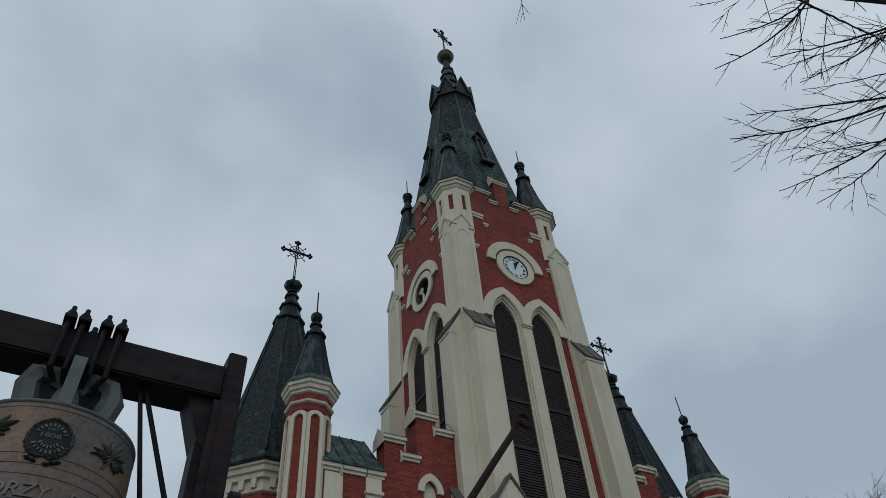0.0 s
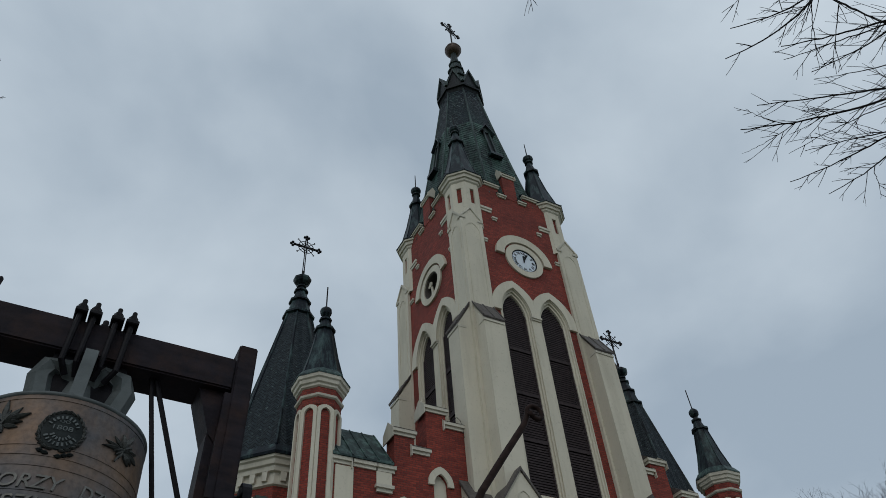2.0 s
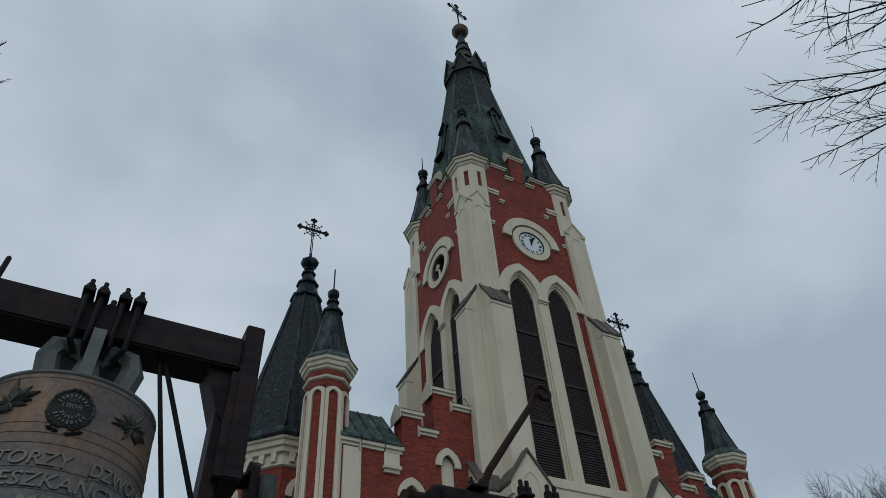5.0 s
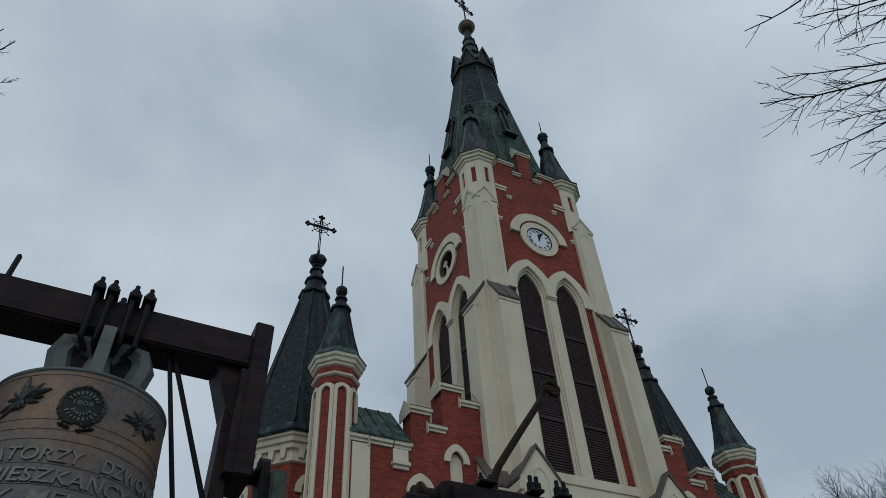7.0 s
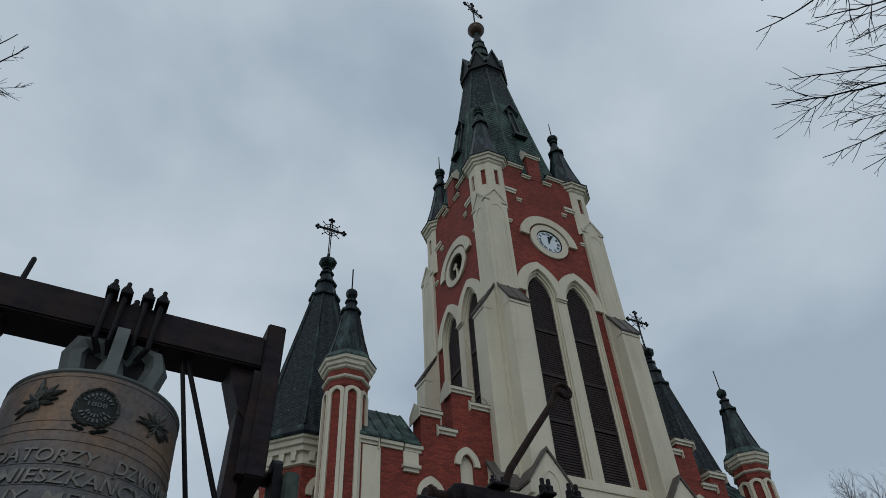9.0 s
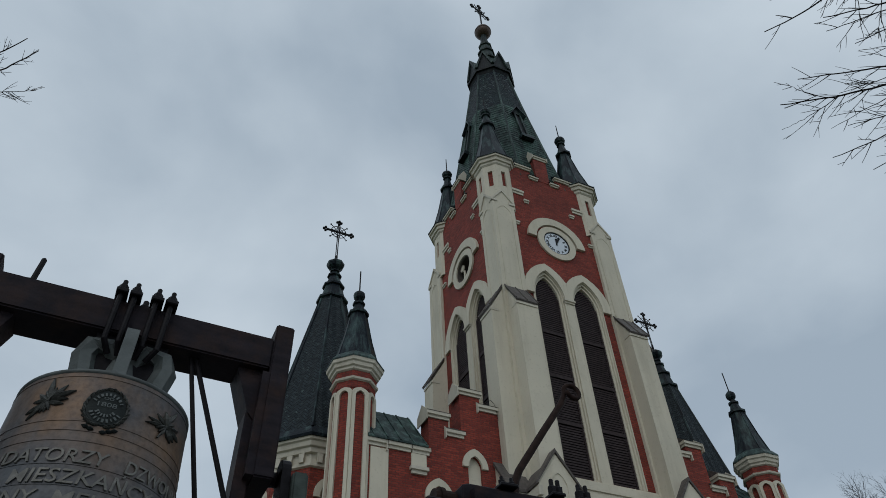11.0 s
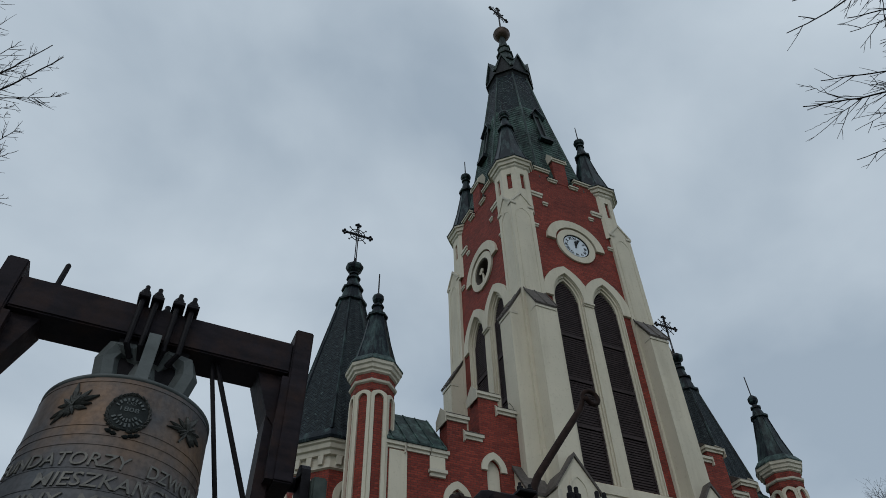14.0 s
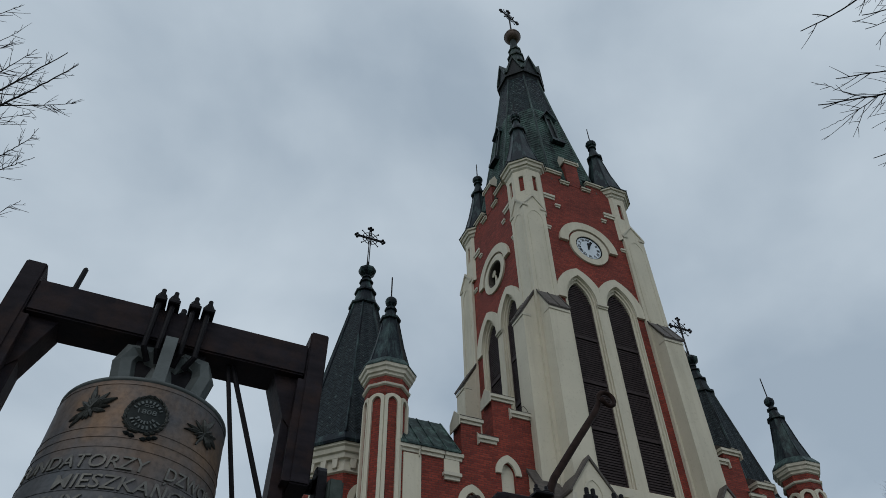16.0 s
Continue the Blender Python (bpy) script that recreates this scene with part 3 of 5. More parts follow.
    part("inner_drum", bm, BRICK, turret, "red brick inside the slots")
    bm = B()
    loft(bm, [(3.5, 0.99), (3.58, 1.06), (3.72, 1.08), (3.74, 1.16), (3.95, 1.20), (3.97, 1.28), (4.12, 1.30), (4.14, 0.9)])
    part("cornice", bm, STONE, turret, "moulded cream cornice")
    bm = B()
    loft(bm, [(4.1, 1.34), (4.16, 1.34), (4.30, 1.10), (6.2, 0.68), (8.35, 0.33)])
    roof = part("roof", bm, METAL_ROOF, turret, "dark green-black copper pinnacle roof")
    bm = B()
    loft(bm, [(8.28, 0.33), (8.32, 0.48), (8.48, 0.48), (8.54, 0.35), (9.1, 0.24), (9.5, 0.17), (9.53, 0.27), (9.62, 0.27), (9.65, 0.14), (9.72, 0.12)])
    loft(bm, [(9.72, 0.12), (9.82, 0.29), (9.98, 0.35), (10.12, 0.32), (10.24, 0.2), (10.32, 0.06)], 12)
    part("finial", bm, METAL_ROOF, roof)
    bm = B()
    tube(bm, [(0, 0, 10.1), (0, 0, 11.75)], [0.045, 0.03], 6)
    part("rod", bm, IRON, roof)
    bm = B()
    for q in range(8):
        ang = math.pi / 4 * q + math.pi / 8
        ck = 1 / math.cos(math.pi / 8)
        tube(bm, [(r * ck * math.cos(ang), r * ck * math.sin(ang), z) for z, r in ((4.16, 1.34), (4.30, 1.10), (6.2, 0.68), (8.35, 0.33))], 0.035, 4)
    part("hip_seam", bm, METAL_ROOF, roof)

# spire
def lapped(profile, z0, z1, row, lip):
    """Rings of overlapping courses along a tapering profile."""
    def at(z):
        for (za, ra), (zb, rb) in zip(profile, profile[1:]):
            if z <= zb:
                return ra + (rb - ra) * (z - za) / (zb - za)
        return profile[-1][1]
    n = int(round((z1 - z0) / row))
    rings = []
    for i in range(n):
        za, zb = z0 + (z1 - z0) * i / n, z0 + (z1 - z0) * (i + 1) / n
        rings += [(za, at(za) + lip), (zb - 0.002, at(zb) + 0.004)]
    return rings


SPIRE = ((33.0, 3.62), (34.0, 3.50), (37.0, 3.02), (41.5, 2.335), (44.0, 1.98), (48.6, 1.36))
bm = B()
loft(bm, lapped(SPIRE, 33.0, 42.6, 0.30, 0.022))
spire = part("spire", bm, COPPER_ROWS, tower, "green patinated lower spire")
bm = B()
loft(bm, lapped(SPIRE, 42.6, 48.6, 0.28, 0.012))
part("upper_roof", bm, SLATE, spire, "dark slate-covered upper spire")
for q in range(8):
    ang = math.pi / 4 * q + math.pi / 8
    ck = 1 / math.cos(math.pi / 8)
    bm = B()
    tube(bm, [(r * ck * math.cos(ang), r * ck * math.sin(ang), z) for z, r in SPIRE], 0.075, 5)
    part("hip_roll", bm, COPPER, spire, "green metal hip roll")
# small lucarnes
for k in range(4):
    flat = side(k, 2.56)
    put = lambda u, v, d, flat=flat: flat(u, v, d - (v - 40.0) * 0.153)
    bm = B()
    for s in (-1, 1):
        u = sorted((s * 0.15, s * 0.27))
        prism(bm, [(u[0], 38.3), (u[1], 38.3), (u[1], 41.6), (u[0], 41.6)], put, -0.5, 0.16)
    prism(bm, [(-0.27, 41.35), (0.27, 41.35), (0.27, 41.6), (0.0, 42.15), (-0.27, 41.6)], put, -0.5, 0.16)
    luc = part("lucarne", bm, PATINA, spire, "narrow gabled lucarne in the spire")
    # solid black panel stands in for the shade inside the slit
    bm = B()
    prism(bm, [(-0.16, 38.3), (0.16, 38.3), (0.16, 41.4), (-0.16, 41.4)], put, -0.1, 0.075)
    part("opening", bm, BLACK, luc, "narrow black panel painting the shade of the opening")
    bm = B()
    for s in (-1, 1):
        prism(bm, [(s * 0.52, 41.15), (s * 0.52, 41.30), (0.0, 42.45), (0.0, 42.25)][::s], put, -0.5, 0.34)
    part("hood", bm, METAL_ROOF, luc)
    bm = B()
    prism(bm, [(-0.46, 37.95), (0.46, 37.95), (0.46, 38.28), (-0.46, 38.28)], put, -0.3, 0.36)
    part("sill", bm, METAL_ROOF, luc)
# gallery under the finial
bm = B()
loft(bm, [(47.95, 1.42), (48.3, 1.56), (48.32, 1.68), (48.5, 1.70), (48.52, 1.58), (49.1, 1.52), (49.2, 0.9)])
gallery = part("gallery", bm, DARK_SHEET, spire, "dark octagonal gallery collar")
for q in range(8):
    ang = math.pi / 4 * q
    ca, sa = math.cos(ang), math.sin(ang)
    pf = lambda u, v, d: ((1.56 + d) * ca - u * sa, (1.56 + d) * sa + u * ca, v)
    bm = B()
    prism(bm, [(-0.58, 48.6), (0.58, 48.6), (0.58, 49.05), (0.03, 50.7), (-0.03, 50.7), (-0.58, 49.05)], pf, -0.55, 0.02)
    gablet = part("gablet", bm, DARK_SHEET, gallery)
    for s in (-1, 1):
        bm = B()
        prism(bm, [(s * 0.66, 48.85), (s * 0.66, 49.08), (0.0, 50.95), (0.0, 50.62), (s * 0.55, 48.85)][::-s], pf, -0.5, 0.14)
        part("rake", bm, PATINA, gablet)
bm = B()
loft(bm, [(49.0, 0.95), (51.6, 0.66), (51.62, 0.78), (51.78, 0.80), (51.82, 0.64), (52.9, 0.54), (52.92, 0.64), (53.06, 0.66), (53.1, 0.52), (54.0, 0.42), (54.02, 0.50), (54.16, 0.52), (54.2, 0.40), (55.2, 0.28), (56.1, 0.20)])
part("finial", bm, PATINA, spire, "tiered green-black metal finial")
bm = B()
bmesh.ops.create_uvsphere(bm, u_segments=24, v_segments=14, radius=0.69, matrix=Matrix.Translation((0, 0, 56.6)))
part("ball", bm, GILT, spire, "dull gilded ball", smooth=True)
bm = B()
loft(bm, [(56.54, 0.71), (56.66, 0.71)], 24)
part("ball_seam", bm, GILT, spire)


def ornate_cross(name, size, wheel, label):
    """An iron cross in the XZ plane with trefoil ends, a wheel of rays and a foot at z = 0."""
    cross = thing(name, label, "cross")
    bm = B()
    top = size * 2.1
    for s in (-1, 1):
        tube(bm, [(s * size * 0.035, 0, 0), (s * size * 0.03, 0, size * 1.42)], size * 0.022, 5)
    tube(bm, [(0, 0, 0), (0, 0, size * 0.35)], size * 0.06, 6)
    part("pole", bm, IRON, cross)
    cz = size * 1.80
    bm = B()
    for dx, dz in ((1, 0), (-1, 0), (0, 1), (0, -1)):
        L = size * (0.50 if dz > -1 else 0.42)
        for off in (-1, 1):
            ox, oz = dz * off * size * 0.035, dx * off * size * 0.035
            tube(bm, [(ox, 0, cz + oz), (dx * L + ox, 0, cz + dz * L + oz)], size * 0.026, 5)
        if dz > -1:
            for a, r in (((0.0, 0.0)), ((0.09, 0.09)), ((0.09, -0.09)), ((0.16, 0.0))):
                px, pz = dx * (L + a * size) + dz * r * size, cz + dz * (L + a * size) + dx * r * size
                bmesh.ops.create_icosphere(bm, subdivisions=1, radius=size * 0.072, matrix=Matrix.Translation((px, 0, pz)))
    part("cross_head", bm, IRON, cross, "trefoil-ended double bar arms")
    if wheel:
        bm = B()
        for r in (0.34, 0.2):
            tube(bm, [(size * r * math.cos(i * math.pi / 12), 0, cz + size * r * math.sin(i * math.pi / 12)) for i in range(25)], size * 0.018, 5, False)
        for i in range(12):
            a = math.pi / 6 * i + math.pi / 12
            tube(bm, [(size * 0.08 * math.cos(a), 0, cz + size * 0.08 * math.sin(a)), (size * 0.34 * math.cos(a), 0, cz + size * 0.34 * math.sin(a))], size * 0.014, 4)
        part("wheel", bm, IRON, cross, "ring of iron rays")
        for i in range(4):
            bm = B()
            a = math.pi / 4 + math.pi / 2 * i
            p, q = [(size * r * math.cos(a), 0, cz + size * r * math.sin(a)) for r in (0.3, 0.52)]
            tube(bm, [p, q], size * 0.018, 4)
            tube(bm, [q, (size * 0.56 * math.cos(a), 0, cz + size * 0.56 * math.sin(a))], [size * 0.05, 0.004], 5)
            part("spear_tip", bm, IRON, cross)
    return cross


top_cross = ornate_cross("tower_cross", 1.62, True, "black iron cross with trefoil ends on the tower ball")
top_cross.location = (0, 0, 57.25)
top_cross.rotation_euler = (0, 0, radians(16))

# clock on the south face
clock = thing("tower_clock", "round white clock with black numerals on the tower", "clock", at=(0, -HW, 27.95))
cput = lambda u, v, d: (u, -d, v)
bm = B()
prism(bm, [(0.80 * math.cos(i * math.pi / 20), 0.80 * math.sin(i * math.pi / 20)) for i in range(40)], cput, 0.002, 0.04)
part("dial", bm, DIAL, clock, "white enamel dial")
bm = B()
arch_band(bm, [(0.74 * math.cos(i * math.pi / 20), 0.74 * math.sin(i * math.pi / 20)) for i in range(41)], [(0.80 * math.cos(i * math.pi / 20), 0.80 * math.sin(i * math.pi / 20)) for i in range(41)], cput, 0.03, 0.07)
part("bezel", bm, BLACK, clock, "dark bezel")
for i, word in enumerate(("XII", "I", "II", "III", "IV", "V", "VI", "VII", "VIII", "IX", "X", "XI")):
    fc = bpy.data.curves.new("numeral", "FONT")
    fc.body, fc.size, fc.align_x, fc.align_y, fc.extrude, fc.offset = word, 0.225, "CENTER", "CENTER", 0.004, 0.006
    tmp = new("numeral_curve", fc)
    me = bpy.data.meshes.new_from_object(tmp)
    bpy.data.objects.remove(tmp)
    a = -math.pi / 6 * i
    me.transform(pose(0, -0.047, 0, 90) @ Matrix.Rotation(a, 4, "Z") @ Matrix.Translation((0, 0.57, 0)))
    me.name = "numeral"
    me.materials.append(BLACK)
    ob = new("numeral", me)
    ob.parent = clock
for length, wide, a in ((0.42, 0.062, 4.0), (0.62, 0.05, 22.0)):
    bm = B()
    ca, sa = math.cos(radians(90 - a)), math.sin(radians(90 - a))
    outline = [(-0.12, -wide * 0.6), (length * 0.55, -wide), (length * 0.72, -wide * 1.6), (length, 0), (length * 0.72, wide * 1.6), (length * 0.55, wide), (-0.12, wide * 0.6)]
    prism(bm, [(u * ca - v * sa, u * sa + v * ca) for u, v in outline], cput, 0.055 if length < 0.5 else 0.07, 0.066 if length < 0.5 else 0.08)
    part("pointer", bm, BLACK, clock, "black clock pointer")

# open round niche on the west face, with what is left of a clock behind it
niche = thing("round_opening", "round dark tower opening with a pale disc and post inside", "opening", at=(-HW, 0, 27.95))
bm = B()
box(bm, 0.50, 0.55, -0.95, 0.95, -0.95, 0.95)
part("backing", bm, LEAD, niche)
nput = lambda u, v, d: (-d, -u, v)
bm = B()
prism(bm, [(-0.40 + 0.21 * math.cos(i * math.pi / 10), 0.40 + 0.21 * math.sin(i * math.pi / 10)) for i in range(20)], nput, -0.16, -0.10)
part("disc", bm, PLASTER, niche, "pale round disc")
bm = B()
prism(bm, [(-0.34, -0.58), (-0.14, -0.58), (-0.17, -0.1), (-0.24, 0.2), (-0.32, 0.2), (-0.30, -0.1)], nput, -0.2, -0.12)
prism(bm, [(-0.40, -0.66), (-0.08, -0.66), (-0.08, -0.52), (-0.40, -0.52)], nput, -0.25, -0.1)
part("post", bm, PLASTER, niche, "pale carved post")

# ---- stepped facade walls either side of the tower ----
WY = -3.25
for s in (-1, 1):
    facade = thing("facade_wall", "stepped red brick facade wall with cream copings and blind niches", "wall", "facade walls")
    fput = (lambda sg: lambda u, v, d: (sg * (0.5207 + 0.9709 * u), WY - d, 0.0466 + 0.9709 * v))(s)
    niches = [((5.38, 12.8, 14.66, 0.45, 0.30), True), ((6.98, 11.6, 13.15, 0.45, 0.32), True)]
    bm = B()
    holes = [shifted(arch(h, z0, zs, r), u) for (u, z0, zs, r, h), _ in niches]
    slab(bm, [(4.0, 0), (9.8, 0), (9.8, 14.75), (7.32, 14.75), (7.32, 16.45), (6.45, 16.45), (6.45, 15.78), (5.88, 15.78), (5.88, 17.85), (4.95, 17.85), (4.95, 17.25), (4.0, 17.25)], holes, fput, -0.7, 0.0)
    part("brickwork", bm, BRICK, facade)
    for (u, z0, zs, r, h), _ in niches:
        bm = B()
        prism(bm, shifted(arch(h + 0.02, z0 - 0.02, zs, r), u), fput, -0.25, -0.12)
        part("niche_panel", bm, PLASTER, facade, "cream plaster blind niche")
        bm = B()
        arch_band(bm, shifted(arch(h - 0.005, zs - 0.05, zs, r), u), shifted(arch(h + 0.25, zs - 0.05, zs, r + 0.3), u), fput, 0.0, 0.09)
        part("niche_hood", bm, PLASTER, facade, "cream arched hood")
    for u0, u1, z in ((6.42, 7.36, 16.45), (5.80, 6.55, 15.78), (4.90, 5.92, 17.85), (3.95, 5.02, 17.25), (8.10, 9.02, 14.75), (9.08, 9.85, 14.754), (7.34, 8.04, 14.752)):
        bm = B()
        prism(bm, [(u0, z), (u1, z), (u1, z + 0.13), (u0, z + 0.13)], fput, -0.7, 0.06)
        prism(bm, [(u0 - 0.05, z + 0.13), (u1 + 0.05, z + 0.13), (u1 + 0.05, z + 0.27), (u0 - 0.05, z + 0.27)], fput, -0.75, 0.13)
        cop = part("coping", bm, STONE, facade, "moulded cream coping")
        if u1 < 7.4 or z == 14.75:
            bm = B()
            zz = z + 0.273
            prism(bm, [(-0.15, zz), (0.78, zz), (0.315, zz + 0.34)], lambda a, b, c: fput(c, b, -a), u0 - 0.06, u1 + 0.06)
            part("saddle_cap", bm, LEAD, cop, "grey saddle-back cap")
            bm = B()
            prism(bm, [(-0.14, z - 0.14), (0.77, z - 0.14), (0.77, z + 0.28), (0.315, z + 0.70), (-0.14, z + 0.28)], lambda a, b, c: fput(c, b, -a), u1 + 0.052, u1 + 0.09)
            part("gable_end", bm, STONE, cop, "cream gabled end")
    for u0, u1, z0, z1 in ((9.0, 9.7, 5.0, 14.7), (7.46, 8.08, 14.20, 14.74)):
        bm = B()
        prism(bm, [(u0, z0), (u1, z0), (u1, z1), (u0, z1)], fput, -0.1, 0.05)
        part("panel", bm, PLASTER, facade, "cream plaster panel")
    bm = B()
    prism(bm, [(7.42, 14.06), (8.14, 14.06), (8.14, 14.19), (7.42, 14.19)], fput, -0.05, 0.18)
    prism(bm, [(7.47, 13.92), (8.09, 13.92), (8.09, 14.06), (7.47, 14.06)], fput, -0.05, 0.10)
    part("ledge", bm, STONE, facade, "moulded cream ledge")
    if s < 0:
        bm = B()
        tube(bm, [fput(4.55, 17.45, 0.05), fput(4.52, 17.78, 0.02), fput(4.38, 17.92, 0.0), fput(4.24, 17.80, 0.0), fput(4.20, 17.45, 0.1), fput(4.20, 16.9, 0.15)], 0.012, 4)
        part("cable", bm, IRON, facade, "thin looped black cable")
    # lean-to roof above the lower wall
    bm = B()
    prism(bm, [(-0.18, 15.03), (-0.18, 15.10), (1.6, 17.28), (1.6, 15.03)], lambda a, b, c: fput(c, b, -a), 7.42, 9.85)
    lean = part("lean_to_roof", bm, COPPER, facade, "green copper sheet lean-to roof")
    for i in range(5):
        bm = B()
        u = 7.5 + 0.53 * i
        tube(bm, [fput(u, 15.11, 0.18), fput(u, 17.29, -1.6)], 0.035, 4)
        part("standing_seam", bm, COPPER, lean)
# ---- octagonal stair turrets at the facade's ends ----
def stair_turret(x, y):
    t = thing("stair_turret", "octagonal red brick turret with cream ribs and a dark copper roof", "turret", "stair turrets", at=(x, y, 0))
    apo = 0.77
    hw = apo * math.tan(math.pi / 8)
    bm = B()
    for q in range(8):
        ang = math.pi / 4 * q
        ca, sa = math.cos(ang), math.sin(ang)
        pf = lambda u, v, d: ((apo + d) * ca - u * sa, (apo + d) * sa + u * ca, v)
        top = arch(0.185, 6.0, 16.21, 0.24)
        arch_band(bm, top, [(max(-hw, min(hw, u * 1.8)), v + (0.13 if v > 16.22 else 0.0)) for u, v in top], pf, -0.06, 0.045)
    part("ribs", bm, PLASTER, t, "cream plaster ribs with arched heads")
    bm = B()
    loft(bm, [(0, 0.72), (17.46, 0.72)])
    part("shaft", bm, BRICK, t, "red brick octagonal shaft")
    bm = B()
    loft(bm, [(16.56, 0.75), (16.60, 0.77), (16.91, 0.77), (16.96, 0.80), (17.36, 0.80)])
    part("collar", bm, BRICK, t, "red brick collar")
    bm = B()
    loft(bm, [(16.88, 0.78), (16.92, 0.85), (17.00, 0.87), (17.04, 0.78)])
    part("string_course", bm, STONE, t, "cream string course")
    bm = B()
    loft(bm, [(17.30, 0.79), (17.35, 0.87), (17.44, 0.88), (17.48, 0.95), (17.62, 0.97), (17.66, 1.03), (17.82, 1.05), (17.83, 0.8)])
    part("cornice", bm, STONE, t, "moulded cream cornice")
    bm = B()
    loft(bm, [(17.80, 1.07), (17.86, 1.07), (18.14, 0.88), (18.21, 0.80)])
    skirt = part("roof_skirt", bm, COPPER, t, "green copper skirt")
    bm = B()
    loft(bm, [(18.21, 0.80), (19.2, 0.57), (20.6, 0.33)])
    roof = part("roof", bm, METAL_ROOF, t, "dark sheet metal turret roof")
    for q in range(8):
        ang = math.pi / 4 * q + math.pi / 8
        ck = 1 / math.cos(math.pi / 8)
        bm = B()
        tube(bm, [(r * ck * math.cos(ang), r * ck * math.sin(ang), z) for z, r in ((18.21, 0.80), (19.2, 0.57), (20.6, 0.33))], 0.026, 4)
        part("hip_seam", bm, METAL_ROOF, roof)
    bm = B()
    loft(bm, [(20.55, 0.33), (20.59, 0.42), (20.70, 0.42), (20.75, 0.30), (21.15, 0.19), (21.18, 0.25), (21.27, 0.25), (21.3, 0.13), (21.42, 0.11)])
    loft(bm, [(21.40, 0.10), (21.56, 0.22), (21.69, 0.25), (21.81, 0.23), (21.91, 0.14), (22.0, 0.05)], 12)
    part("finial", bm, METAL_ROOF, roof)
    bm = B()
    tube(bm, [(0, 0, 21.9), (0, 0, 23.15)], 0.03, 6)
    part("rod", bm, IRON, roof)
    return t


for s in (-1, 1):
    stair_turret(s * 10.45, -2.58)


# ---- side towers with herringbone spires and crosses ----
def side_tower(x, y):
    t = thing("side_tower", "octagonal red brick side tower with a dark herringbone slate spire", "tower", "side towers", at=(x, y, 0))
    apo = 1.98
    hw = apo * math.tan(math.pi / 8)
    bm = B()
    for q in range(8):
        ang = math.pi / 4 * q
        ca, sa = math.cos(ang), math.sin(ang)
        pf = lambda u, v, d: ((apo + d) * ca - u * sa, (apo + d) * sa + u * ca, v)
        slab(bm, [(-hw, 0), (hw, 0), (hw, 14.8), (-hw, 14.8)], [arch(0.36, 9.0, 13.65, 0.4)], pf, -0.2, 0.0)
    part("brickwork", bm, BRICK, t)
    for q in range(8):
        ang = math.pi / 4 * q
        ca, sa = math.cos(ang), math.sin(ang)
        pf = lambda u, v, d: ((apo + d) * ca - u * sa, (apo + d) * sa + u * ca, v)
        bm = B()
        prism(bm, arch(0.37, 8.95, 13.65, 0.41), pf, -0.24, -0.14)
        panel = part("niche_panel", bm, PLASTER, t, "cream plaster blind niche")
        bm = B()
        arch_band(bm, arch(0.355, 13.5, 13.65, 0.4), arch(0.60, 13.5, 13.65, 0.68), pf, 0.0, 0.09)
        part("niche_hood", bm, PLASTER, t, "cream arched hood")
        bm = B()
        arch_band(bm, arch(0.30, 9.0, 13.65, 0.33), arch(0.36, 9.0, 13.65, 0.4), pf, -0.13, -0.02)
        part("niche_jamb", bm, PLASTER, panel)
        for j in range(3):
            bm = B()
            u = (j - 1) * hw * 0.62
            prism(bm, [(u - 0.09, 14.80), (u + 0.09, 14.80), (u + 0.12, 15.17), (u - 0.12, 15.17)], pf, 0.02, 0.20)
            part("bracket", bm, STONE, t, "cream cornice bracket")
    bm = B()
    loft(bm, [(14.64, 1.98), (14.68, 2.08), (14.80, 2.08), (14.82, 2.03), (15.16, 2.05), (15.18, 2.18), (15.36, 2.21), (15.40, 2.30), (15.57, 2.34), (15.62, 2.42), (15.74, 2.44), (15.76, 1.9)])
    part("cornice", bm, STONE, t, "deep moulded cream cornice")
    bm = B()
    loft(bm, [(15.72, 2.50), (15.82, 2.53), (15.94, 2.48), (16.2, 2.36)])
    part("gutter", bm, METAL_ROOF, t, "dark metal gutter")
    bm = B()
    loft(bm, [(16.15, 2.38), (24.5, 0.60)])
    roof = part("spire", bm, HERRING, t, "dark herringbone slate spire")
    for q in range(8):
        ang = math.pi / 4 * q + math.pi / 8
        ck = 1 / math.cos(math.pi / 8)
        bm = B()
        tube(bm, [(2.38 * ck * math.cos(ang), 2.38 * ck * math.sin(ang), 16.15), (0.60 * ck * math.cos(ang), 0.60 * ck * math.sin(ang), 24.5)], 0.06, 5)
        part("hip_roll", bm, METAL_ROOF, roof)
    bm = B()
    loft(bm, [(24.45, 0.60), (24.5, 0.73), (24.62, 0.73), (24.7, 0.58), (25.45, 0.43), (25.48, 0.52), (25.58, 0.52), (25.62, 0.39), (26.2, 0.26), (26.23, 0.34), (26.32, 0.34), (26.36, 0.22), (26.56, 0.16), (26.59, 0.23), (26.66, 0.23), (26.69, 0.13)])
    loft(bm, [(26.68, 0.13), (26.90, 0.37), (27.04, 0.43), (27.16, 0.43), (27.30, 0.30), (27.36, 0.08)], 8)
    part("finial", bm, METAL_ROOF, roof, "tiered dark metal finial")
    cross = ornate_cross("side_tower_cross", 1.25, True, "black iron cross with a ring of rays on the side tower")
    tagged(cross, group="side tower crosses")
    cross.location = (x, y, 27.32)
    return t


for s in (-1, 1):
    side_tower(s * 10.47 - (0.16 if s > 0 else 0.0), 1.57)


